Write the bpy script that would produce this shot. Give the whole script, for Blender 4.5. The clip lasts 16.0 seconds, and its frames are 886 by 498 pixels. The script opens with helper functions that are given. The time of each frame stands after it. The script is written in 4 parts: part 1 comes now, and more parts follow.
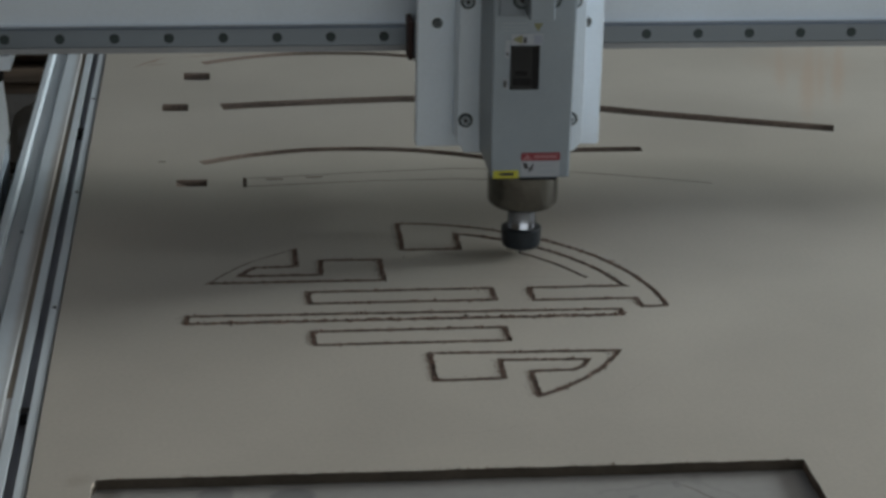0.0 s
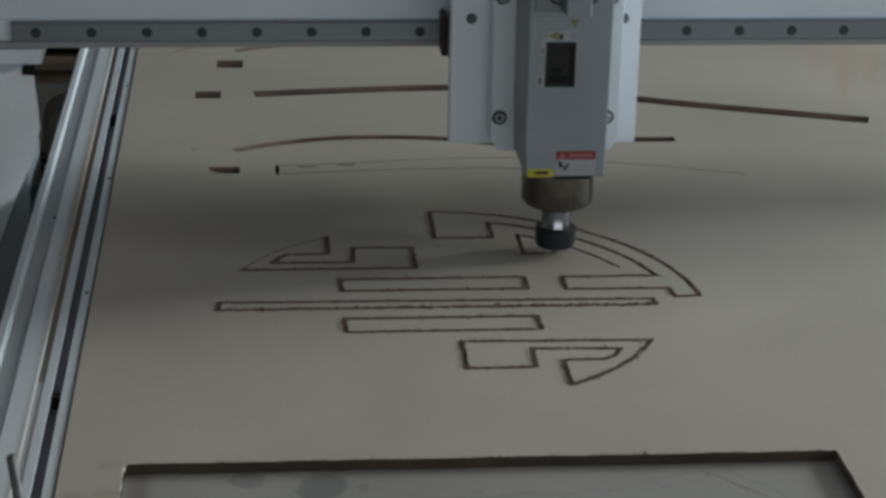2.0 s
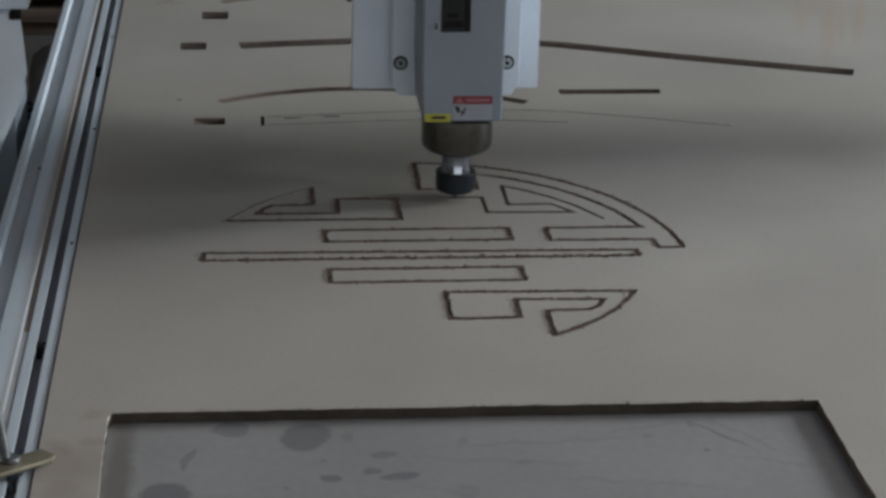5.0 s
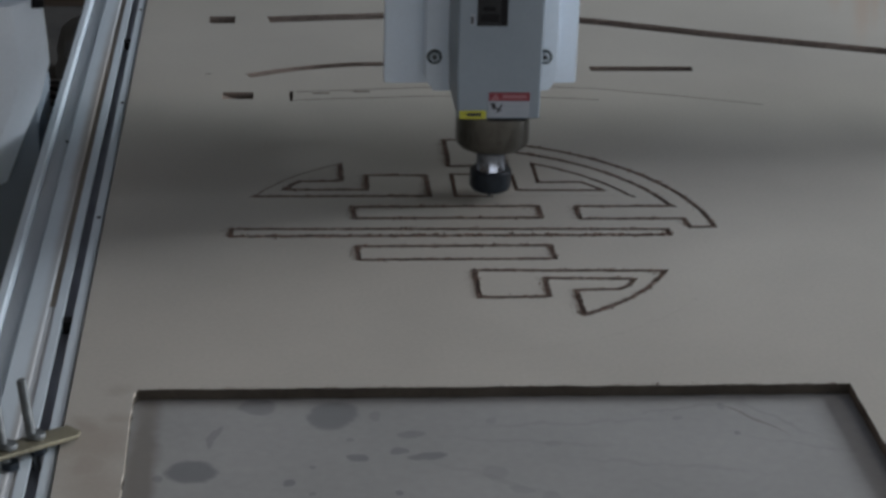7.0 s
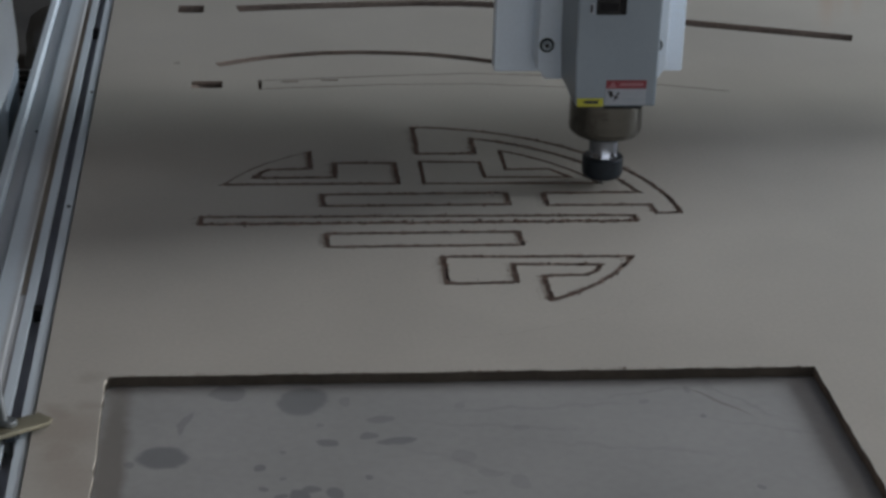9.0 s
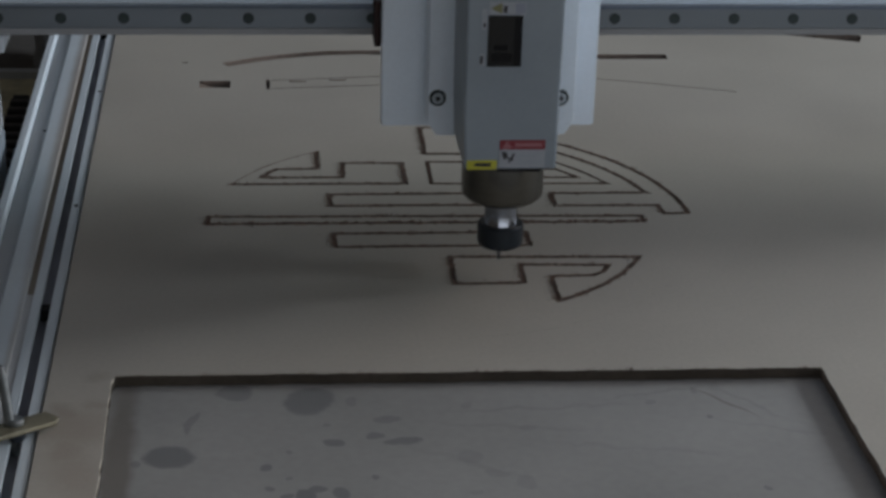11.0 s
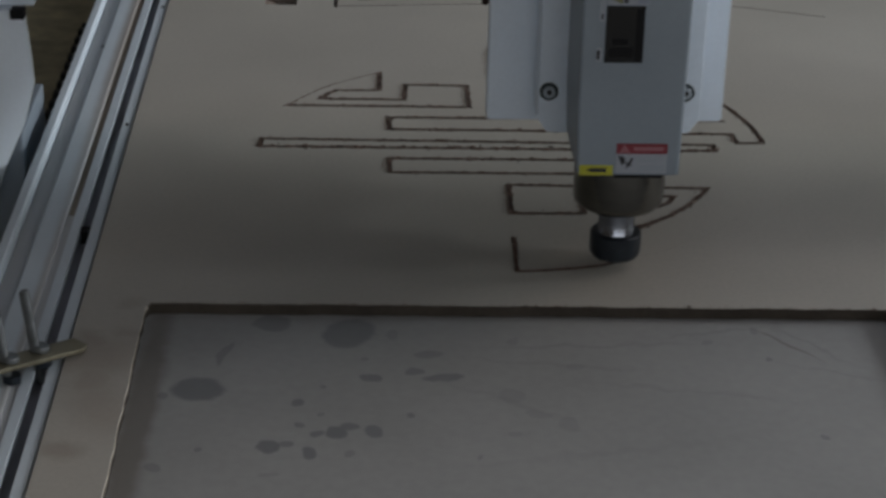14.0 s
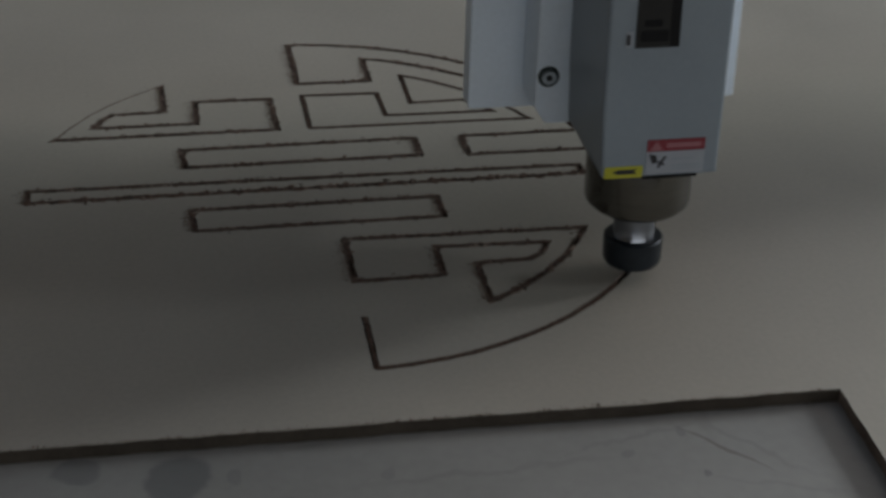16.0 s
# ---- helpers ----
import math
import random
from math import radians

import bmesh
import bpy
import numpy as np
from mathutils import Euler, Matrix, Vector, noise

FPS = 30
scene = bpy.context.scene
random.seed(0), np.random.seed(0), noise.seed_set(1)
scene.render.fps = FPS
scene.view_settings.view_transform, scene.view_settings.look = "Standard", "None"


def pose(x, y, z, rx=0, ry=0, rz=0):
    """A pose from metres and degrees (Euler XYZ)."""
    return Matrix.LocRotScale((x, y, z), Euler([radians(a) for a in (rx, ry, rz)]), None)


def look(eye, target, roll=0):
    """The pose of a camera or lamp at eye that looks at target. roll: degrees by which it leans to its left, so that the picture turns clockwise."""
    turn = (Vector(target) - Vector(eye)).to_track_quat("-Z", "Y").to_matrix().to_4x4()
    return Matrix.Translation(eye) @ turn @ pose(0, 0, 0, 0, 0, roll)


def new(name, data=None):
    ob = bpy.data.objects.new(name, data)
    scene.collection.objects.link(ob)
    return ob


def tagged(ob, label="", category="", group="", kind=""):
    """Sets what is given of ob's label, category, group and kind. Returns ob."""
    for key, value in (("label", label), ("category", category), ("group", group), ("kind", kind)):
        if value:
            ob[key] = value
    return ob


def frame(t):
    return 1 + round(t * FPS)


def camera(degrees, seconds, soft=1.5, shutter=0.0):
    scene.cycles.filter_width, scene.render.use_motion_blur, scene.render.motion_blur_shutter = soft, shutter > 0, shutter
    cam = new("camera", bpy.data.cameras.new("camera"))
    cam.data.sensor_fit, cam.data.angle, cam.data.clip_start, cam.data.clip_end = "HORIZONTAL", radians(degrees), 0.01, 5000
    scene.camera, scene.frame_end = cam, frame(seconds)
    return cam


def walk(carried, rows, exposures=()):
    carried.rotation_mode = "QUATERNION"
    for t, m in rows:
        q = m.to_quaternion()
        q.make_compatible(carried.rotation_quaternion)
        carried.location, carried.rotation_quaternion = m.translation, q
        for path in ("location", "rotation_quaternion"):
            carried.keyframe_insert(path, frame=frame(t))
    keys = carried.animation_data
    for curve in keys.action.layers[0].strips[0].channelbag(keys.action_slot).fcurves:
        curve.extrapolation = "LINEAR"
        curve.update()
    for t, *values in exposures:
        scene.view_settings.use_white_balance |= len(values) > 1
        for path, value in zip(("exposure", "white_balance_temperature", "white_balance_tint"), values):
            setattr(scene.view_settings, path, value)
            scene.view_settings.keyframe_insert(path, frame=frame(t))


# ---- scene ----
from mathutils import geometry

# ---------------------------------------------------------------- camera
# seconds, eye x y z, turn to the left, tilt up, lean
PATH = [
    (0, -0.1765, -1.8567, 0.7655, -6.499, -20.387, 1.107),
    (0.5, -0.1734, -1.8571, 0.7648, -6.549, -20.405, 1.208),
    (1, -0.1728, -1.8579, 0.7680, -6.022, -20.434, 1.115),
    (1.5, -0.1738, -1.8532, 0.7665, -5.855, -20.413, 1.065),
    (2, -0.1787, -1.8544, 0.7598, -5.612, -20.611, 1.231),
    (2.5, -0.1770, -1.8602, 0.7592, -5.605, -21.124, 1.114),
    (3, -0.1745, -1.8657, 0.7577, -6.271, -21.765, 1.180),
    (5.5, -0.1758, -1.8552, 0.7589, -5.936, -21.951, 1.484),
    (6, -0.1824, -1.8478, 0.7609, -5.809, -22.095, 1.478),
    (6.5, -0.1804, -1.8453, 0.7558, -5.398, -22.318, 1.629),
    (7, -0.1761, -1.8447, 0.7552, -5.207, -22.615, 1.662),
    (7.5, -0.1756, -1.8510, 0.7582, -5.246, -22.744, 1.369),
    (8, -0.1690, -1.8563, 0.7588, -5.577, -22.800, 1.339),
    (8.5, -0.1752, -1.8587, 0.7589, -6.117, -22.900, 1.717),
    (11, -0.1735, -1.8591, 0.7593, -5.832, -22.914, 1.723),
    (11.5, -0.1786, -1.8587, 0.7560, -5.697, -23.015, 1.792),
    (12, -0.1785, -1.8601, 0.7537, -5.162, -23.271, 1.771),
    (12.5, -0.1776, -1.8674, 0.7553, -4.931, -23.293, 1.885),
    (13, -0.1726, -1.8615, 0.7513, -4.997, -23.718, 1.813),
    (13.5, -0.1321, -1.8192, 0.7398, -3.999, -24.675, 1.485),
    (14, -0.1119, -1.7897, 0.7353, -2.287, -25.211, 1.424),
    (14.5, -0.1274, -1.6948, 0.7297, -3.541, -26.481, 0.671),
    (15, -0.1662, -1.5996, 0.7362, -9.980, -27.072, 1.406),
    (15.5, -0.2152, -1.5320, 0.7320, -12.744, -27.332, 1.799),
    (16, -0.1740, -1.4011, 0.7186, -11.318, -28.723, 1.861),
]


def eye_pose(x, y, z, turn, tilt, lean):
    return pose(x, y, z, 0, 0, turn) @ pose(0, 0, 0, 90 + tilt, 0, 0) @ pose(0, 0, 0, 0, 0, lean)


cam = camera(24.506, 16.0, soft=3.2, shutter=0.5)
walk(cam, [(t, eye_pose(*p)) for t, *p in PATH],
     exposures=[(0, -0.25, 6500, 5), (3.0, -0.23, 6550, 6), (5.5, -0.19, 6200, 10), (6.5, -0.21, 6150, 10), (8.5, -0.30, 6200, 10),
                (11.0, -0.50, 6250, 10), (12.5, -0.58, 6250, 10), (14.2, -0.55, 6400, 10), (15.2, -0.60, 6450, 9), (16, -0.62, 6450, 8)])

# ---------------------------------------------------------------- light
world = bpy.data.worlds.new("World")
scene.world = world
world.use_nodes = True
wn = world.node_tree.nodes
sky = wn.new("ShaderNodeTexSky")
sky.sky_type, sky.sun_disc = "NISHITA", False
sky.sun_elevation, sky.sun_rotation = radians(35), radians(60)
sky.air_density, sky.dust_density, sky.ozone_density = 0.6, 3.0, 0.6
world.node_tree.links.new(sky.outputs[0], wn["Background"].inputs[0])
wn["Background"].inputs[1].default_value = 0.13


def window_light(name, eye, target, w, h, watts, color):
    lamp = bpy.data.lights.new(name, "AREA")
    lamp.shape, lamp.size, lamp.size_y, lamp.energy, lamp.color = "RECTANGLE", w, h, watts, color
    ob = new(name, lamp)
    ob.matrix_world = look(eye, target)
    return ob


window_light("daylight_north_east", (5.02, 1.5625, 1.5125), (0, 1.5625, 1.5125), 1.625, 1.025, 299, (0.92, 0.965, 1.0))
window_light("daylight_south_east", (5.02, -0.875, 1.875), (0, -0.875, 1.875), 0.75, 0.25, 40, (0.92, 0.965, 1.0))
# added fill lamp that brightens the machine faces turned south
window_light("fill_south", (1.6, -4.02, 0.70), (1.6, 0, 0.70), 5.6, 1.2, 46, (1.0, 0.975, 0.94))


# ---------------------------------------------------------------- materials
def material(name, color, rough=0.6, metal=0.0, grain=0.15, grain_size=60.0, blotch=0.12, blotch_size=4.0,
             bump=0.1, bump_size=200.0, stretch=(1, 1, 1), stain=None, stain_amount=0.0, spec=0.5):
    m = bpy.data.materials.new(name)
    m.use_nodes = True
    nt = m.node_tree
    n, ln = nt.nodes, nt.links
    b = n["Principled BSDF"]
    b.inputs["Roughness"].default_value, b.inputs["Metallic"].default_value = rough, metal
    b.inputs["Specular IOR Level"].default_value = spec
    co = n.new("ShaderNodeTexCoord")
    mp = n.new("ShaderNodeMapping")
    mp.inputs["Scale"].default_value = stretch
    ln.new(co.outputs["Object"], mp.inputs[0])

    def tex(scale, detail):
        t = n.new("ShaderNodeTexNoise")
        t.inputs["Scale"].default_value, t.inputs["Detail"].default_value = scale, detail
        ln.new(mp.outputs[0], t.inputs["Vector"])
        return t.outputs["Fac"]

    def mul(a, amount):
        r = n.new("ShaderNodeMapRange")
        r.inputs["From Min"].default_value, r.inputs["From Max"].default_value = 0.25, 0.75
        r.inputs["To Min"].default_value, r.inputs["To Max"].default_value = 1 - amount, 1 + amount
        ln.new(a, r.inputs["Value"])
        return r.outputs[0]

    p = n.new("ShaderNodeMath")
    p.operation = "MULTIPLY"
    fine, broad = tex(grain_size, 6), tex(blotch_size, 3)
    ln.new(mul(fine, grain), p.inputs[0])
    ln.new(mul(broad, blotch), p.inputs[1])
    mix = n.new("ShaderNodeMix")
    mix.data_type, mix.blend_type = "RGBA", "MULTIPLY"
    mix.inputs["Factor"].default_value = 1.0
    mix.inputs["A"].default_value = (*color, 1)
    ln.new(p.outputs[0], mix.inputs["B"])
    out = mix.outputs["Result"]
    if stain:
        s = tex(blotch_size * 1.7 + 0.3, 5)
        r = n.new("ShaderNodeMapRange")
        r.inputs["From Min"].default_value, r.inputs["From Max"].default_value = 0.52, 0.68
        r.inputs["To Max"].default_value = stain_amount
        ln.new(s, r.inputs["Value"])
        mx = n.new("ShaderNodeMix")
        mx.data_type = "RGBA"
        mx.inputs["B"].default_value = (*stain, 1)
        ln.new(r.outputs[0], mx.inputs["Factor"])
        ln.new(out, mx.inputs["A"])
        out = mx.outputs["Result"]
    ln.new(out, b.inputs["Base Color"])
    rr = n.new("ShaderNodeMapRange")
    rr.inputs["To Min"].default_value, rr.inputs["To Max"].default_value = max(0.04, rough - 0.12), min(1, rough + 0.12)
    ln.new(broad, rr.inputs["Value"])
    ln.new(rr.outputs[0], b.inputs["Roughness"])
    if bump:
        bp = n.new("ShaderNodeBump")
        bp.inputs["Strength"].default_value, bp.inputs["Distance"].default_value = bump, 0.002
        ln.new(tex(bump_size, 4), bp.inputs["Height"])
        ln.new(bp.outputs[0], b.inputs["Normal"])
    return m


def add_spots(m, spots, color, amount, soft=0.35, wobble=0.022):
    """Stains with shapes of their own: x, y, half sizes, turn in degrees, strength."""
    nt = m.node_tree
    n, ln = nt.nodes, nt.links
    b = n["Principled BSDF"]
    base = b.inputs["Base Color"].links[0].from_socket
    co = n.new("ShaderNodeTexCoord")
    wob = n.new("ShaderNodeTexNoise")
    wob.inputs["Scale"].default_value, wob.inputs["Detail"].default_value = 45, 3
    ln.new(co.outputs["Object"], wob.inputs["Vector"])
    off = n.new("ShaderNodeVectorMath")
    off.operation = "MULTIPLY_ADD"
    off.inputs[1].default_value, off.inputs[2].default_value = (wobble, wobble, 0), (-wobble / 2, -wobble / 2, 0)
    ln.new(wob.outputs["Color"], off.inputs[0])
    add = n.new("ShaderNodeVectorMath")
    ln.new(co.outputs["Object"], add.inputs[0])
    ln.new(off.outputs[0], add.inputs[1])
    total = None
    for x, y, rx, ry, turn, strength in spots:
        mp = n.new("ShaderNodeMapping")
        mp.vector_type = "TEXTURE"
        mp.inputs["Location"].default_value = (x, y, 0)
        mp.inputs["Rotation"].default_value = (0, 0, radians(turn))
        mp.inputs["Scale"].default_value = (rx, ry, 1000)
        ln.new(add.outputs[0], mp.inputs[0])
        le = n.new("ShaderNodeVectorMath")
        le.operation = "LENGTH"
        ln.new(mp.outputs[0], le.inputs[0])
        r = n.new("ShaderNodeMapRange")
        r.interpolation_type = "SMOOTHSTEP"
        r.inputs["From Min"].default_value, r.inputs["From Max"].default_value = 1 + soft, 1 - soft
        r.inputs["To Max"].default_value = strength
        ln.new(le.outputs["Value"], r.inputs["Value"])
        if total is None:
            total = r.outputs[0]
        else:
            mx = n.new("ShaderNodeMath")
            mx.operation = "MAXIMUM"
            ln.new(total, mx.inputs[0])
            ln.new(r.outputs[0], mx.inputs[1])
            total = mx.outputs[0]
    am = n.new("ShaderNodeMath")
    am.operation = "MULTIPLY"
    am.inputs[1].default_value = amount
    ln.new(total, am.inputs[0])
    mx = n.new("ShaderNodeMix")
    mx.data_type = "RGBA"
    mx.inputs["B"].default_value = (*color, 1)
    ln.new(am.outputs[0], mx.inputs["Factor"])
    ln.new(base, mx.inputs["A"])
    ln.new(mx.outputs["Result"], b.inputs["Base Color"])


BOARD = material("board_face", (0.44, 0.415, 0.365), 0.62, grain=0.05, grain_size=240, blotch=0.08, blotch_size=5.5,
                 bump=0.05, bump_size=500)
# light brown core, with the shade on its cut walls painted in
CORE_SHADED = material("board_core_shaded", (0.058, 0.049, 0.040), 0.95, grain=0.16, grain_size=350, blotch=0.25, blotch_size=40, bump=0.5, bump_size=900, spec=0.2)
GROOVE = material("fibre_filled_groove", (0.215, 0.168, 0.146), 0.95, grain=0.35, grain_size=350, blotch=0.25, blotch_size=40, bump=0.5, bump_size=900, spec=0.2)
# slot dust, plus the brighter light on these walls put into the colour
DUST_LIT = material("dusty_lit_wall", (0.235, 0.190, 0.163), 0.95, grain=0.3, grain_size=250, blotch=0.35, blotch_size=12, bump=0.5, bump_size=900, spec=0.2)
# light caught by the raw left pocket rim, painted as a pale tone
LIT_RIM = material("lit_raw_rim", (0.56, 0.505, 0.43), 0.9, grain=0.2, grain_size=250, blotch=0.2, blotch_size=14, bump=0.4, bump_size=900, spec=0.2)
DUSTING = material("fine_fibre_dust", (0.22, 0.175, 0.145), 0.95, grain=0.2, grain_size=200, bump=0, spec=0.2)
CHIPS = material("fibre_chips", (0.118, 0.076, 0.062), 0.95, grain=0.3, grain_size=300, spec=0.2)


def vary_islands(m, dark, light):
    """Each crumb gets a tone of its own."""
    n, ln = m.node_tree.nodes, m.node_tree.links
    b = n["Principled BSDF"]
    g = n.new("ShaderNodeNewGeometry")
    ramp = n.new("ShaderNodeValToRGB")
    ramp.color_ramp.elements[0].color, ramp.color_ramp.elements[1].color = (*dark, 1), (*light, 1)
    e = ramp.color_ramp.elements.new(0.84)
    e.color = (0.190, 0.125, 0.100, 1)
    ln.new(g.outputs["Random Per Island"], ramp.inputs[0])
    ln.new(ramp.outputs[0], b.inputs["Base Color"])


vary_islands(CHIPS, (0.098, 0.079, 0.069), (0.44, 0.37, 0.32))
SPOIL = material("spoilboard_face", (0.312, 0.311, 0.300), 0.55, grain=0.05, grain_size=120, blotch=0.10, blotch_size=6, bump=0.03)
PAINT = material("white_paint", (0.74, 0.83, 0.93), 0.42, grain=0.03, grain_size=300, blotch=0.05, blotch_size=9, bump=0.05, bump_size=700)
LIP = material("dull_lip_paint", (0.32, 0.335, 0.355), 0.5, grain=0.04, blotch=0.08, blotch_size=9)
# paler copy of PAINT, the light on the leg put into its colour
LEGPAINT_LIT = material("lit_white_paint", (0.80, 0.87, 0.94), 0.4, grain=0.03, grain_size=300, blotch=0.05, blotch_size=9, bump=0.05, bump_size=700)
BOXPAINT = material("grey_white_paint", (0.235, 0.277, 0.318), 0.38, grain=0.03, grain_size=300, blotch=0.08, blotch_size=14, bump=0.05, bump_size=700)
ALU = material("anodised_aluminium", (0.58, 0.645, 0.695), 0.52, 0.05, grain=0.05, grain_size=90, blotch=0.10, blotch_size=7,
               bump=0.05, stretch=(1, 0.06, 1), stain=(0.22, 0.16, 0.10), stain_amount=0.25)
# shade inside the T-slot, painted as a darker metal
ALU_DARK = material("slot_shadow_metal", (0.27, 0.275, 0.30), 0.6, 0.2, blotch=0.3, blotch_size=30, stretch=(1, 0.2, 1))
CHANNEL = material("dull_channel_metal", (0.46, 0.48, 0.495), 0.55, 0.05, grain=0.06, grain_size=90, blotch=0.12, blotch_size=7, stretch=(1, 0.06, 1))
RUST = material("oily_groove_metal", (0.26, 0.225, 0.185), 0.6, 0.2, blotch=0.35, blotch_size=18, stretch=(1, 0.15, 1))
RAIL = material("ground_rail_steel", (0.205, 0.235, 0.27), 0.34, 0.7, grain=0.05, blotch=0.10, blotch_size=5, stretch=(0.05, 1, 1), bump=0.03)
STEEL = material("turned_steel", (0.26, 0.275, 0.31), 0.22, 1.0, grain=0.05, grain_size=200, blotch=0.08, blotch_size=20, bump=0.03, stretch=(1, 1, 8))
COLLAR = material("dull_spindle_steel", (0.175, 0.17, 0.155), 0.13, 1.0, grain=0.06, grain_size=200, blotch=0.12, blotch_size=20, bump=0.04, stretch=(1, 1, 6))
BLACK = material("black_oxide", (0.020, 0.026, 0.034), 0.4, 0.4, grain=0.2, grain_size=150, blotch=0.2, blotch_size=30, bump=0.1)
BOLT = material("zinc_bolt", (0.38, 0.43, 0.48), 0.5, 0.25, blotch=0.2, blotch_size=90)
DARKBOLT = material("dark_bolt", (0.15, 0.17, 0.185), 0.3, 0.7, blotch=0.2, blotch_size=90)
STUD = material("dirty_zinc", (0.20, 0.215, 0.22), 0.4, 0.7, blotch=0.35, blotch_size=60)
RING = material("dark_recess", (0.022, 0.036, 0.038), 0.6, blotch=0.2, blotch_size=80)
RUBBER = material("black_rubber", (0.012, 0.012, 0.013), 0.85, blotch=0.2, blotch_size=30, spec=0.2)
OLIVE = material("faded_yellow_print", (0.17, 0.17, 0.075), 0.5, grain=0.02, bump=0)
REDDISH = material("wiper_red_brown", (0.045, 0.020, 0.018), 0.6, blotch=0.2, blotch_size=60)
BRASS = material("worn_strap_steel", (0.22, 0.20, 0.14), 0.45, 0.5, grain=0.12, grain_size=120, blotch=0.25, blotch_size=40)
RED = material("label_red", (0.20, 0.022, 0.035), 0.4, grain=0.02, blotch=0.05, blotch_size=60, bump=0)
LABEL = material("label_paper", (0.32, 0.345, 0.39), 0.4, grain=0.02, blotch=0.04, blotch_size=60, bump=0)
INK = material("label_ink", (0.015, 0.015, 0.018), 0.5, grain=0.02, bump=0)
PALEINK = material("label_grey_ink", (0.30, 0.34, 0.38), 0.5, grain=0.02, bump=0)
PINKINK = material("label_pale_ink", (0.32, 0.13, 0.15), 0.5, grain=0.02, bump=0)
YELLOW = material("label_yellow", (0.42, 0.41, 0.03), 0.4, grain=0.02, blotch=0.05, blotch_size=60, bump=0)
LILAC = material("label_pale_blue", (0.25, 0.28, 0.35), 0.4, grain=0.02, blotch=0.05, blotch_size=60, bump=0)
SACK = material("grey_plastic_film", (0.17, 0.18, 0.188), 0.5, grain=0.1, grain_size=60, blotch=0.3, blotch_size=9, bump=0.4, bump_size=30)
PLANK = material("rough_dark_timber", (0.085, 0.062, 0.045), 0.85, grain=0.4, grain_size=20, blotch=0.35, blotch_size=5, stretch=(0.2, 1, 3), bump=0.4, bump_size=60)
DARKGLASS = material("dark_window", (0.008, 0.009, 0.010), 0.18, grain=0.3, grain_size=30, blotch=0.4, blotch_size=35, bump=0)
CHAIN = material("chain_plastic", (0.012, 0.012, 0.014), 0.5, blotch=0.2, blotch_size=30)
TRAY = material("dusty_tray", (0.56, 0.51, 0.33), 0.8, grain=0.2, grain_size=40, blotch=0.3, blotch_size=9, stain=(0.20, 0.18, 0.12), stain_amount=0.5)
CONCRETE = material("workshop_concrete", (0.085, 0.08, 0.075), 0.85, grain=0.15, grain_size=30, blotch=0.25, blotch_size=2.0, stain=(0.05, 0.05, 0.05), stain_amount=0.5)
PLASTER = material("workshop_plaster", (0.15, 0.125, 0.10), 0.85, grain=0.05, grain_size=50, blotch=0.1, blotch_size=1.5, bump=0.15, bump_size=90)
CEILING = material("workshop_ceiling", (0.12, 0.115, 0.11), 0.9, grain=0.05, grain_size=30, blotch=0.1, blotch_size=1.0)

BARPAINT = material("grimy_white_paint", (0.58, 0.65, 0.70), 0.55, grain=0.03, grain_size=300, blotch=0.05, blotch_size=9, bump=0.05, bump_size=700)
add_spots(BARPAINT, [(-0.3757, 0.35, 0.0060, 0.42, 0, 1.0), (-0.3757, 1.1, 0.005, 0.3, 0, 0.8), (-0.3757, -0.4, 0.004, 0.3, 0, 0.7)], (0.22, 0.155, 0.10), 0.7, soft=0.9, wobble=0.003)
add_spots(BOARD, [(-0.278, 0.968, 0.026, 0.0030, 50, 1.0), (-0.268, 0.955, 0.012, 0.003, 10, 0.6), (-0.20, 1.00, 0.03, 0.002, 8, 0.7)], (0.28, 0.17, 0.12), 0.8, soft=0.6, wobble=0.012)

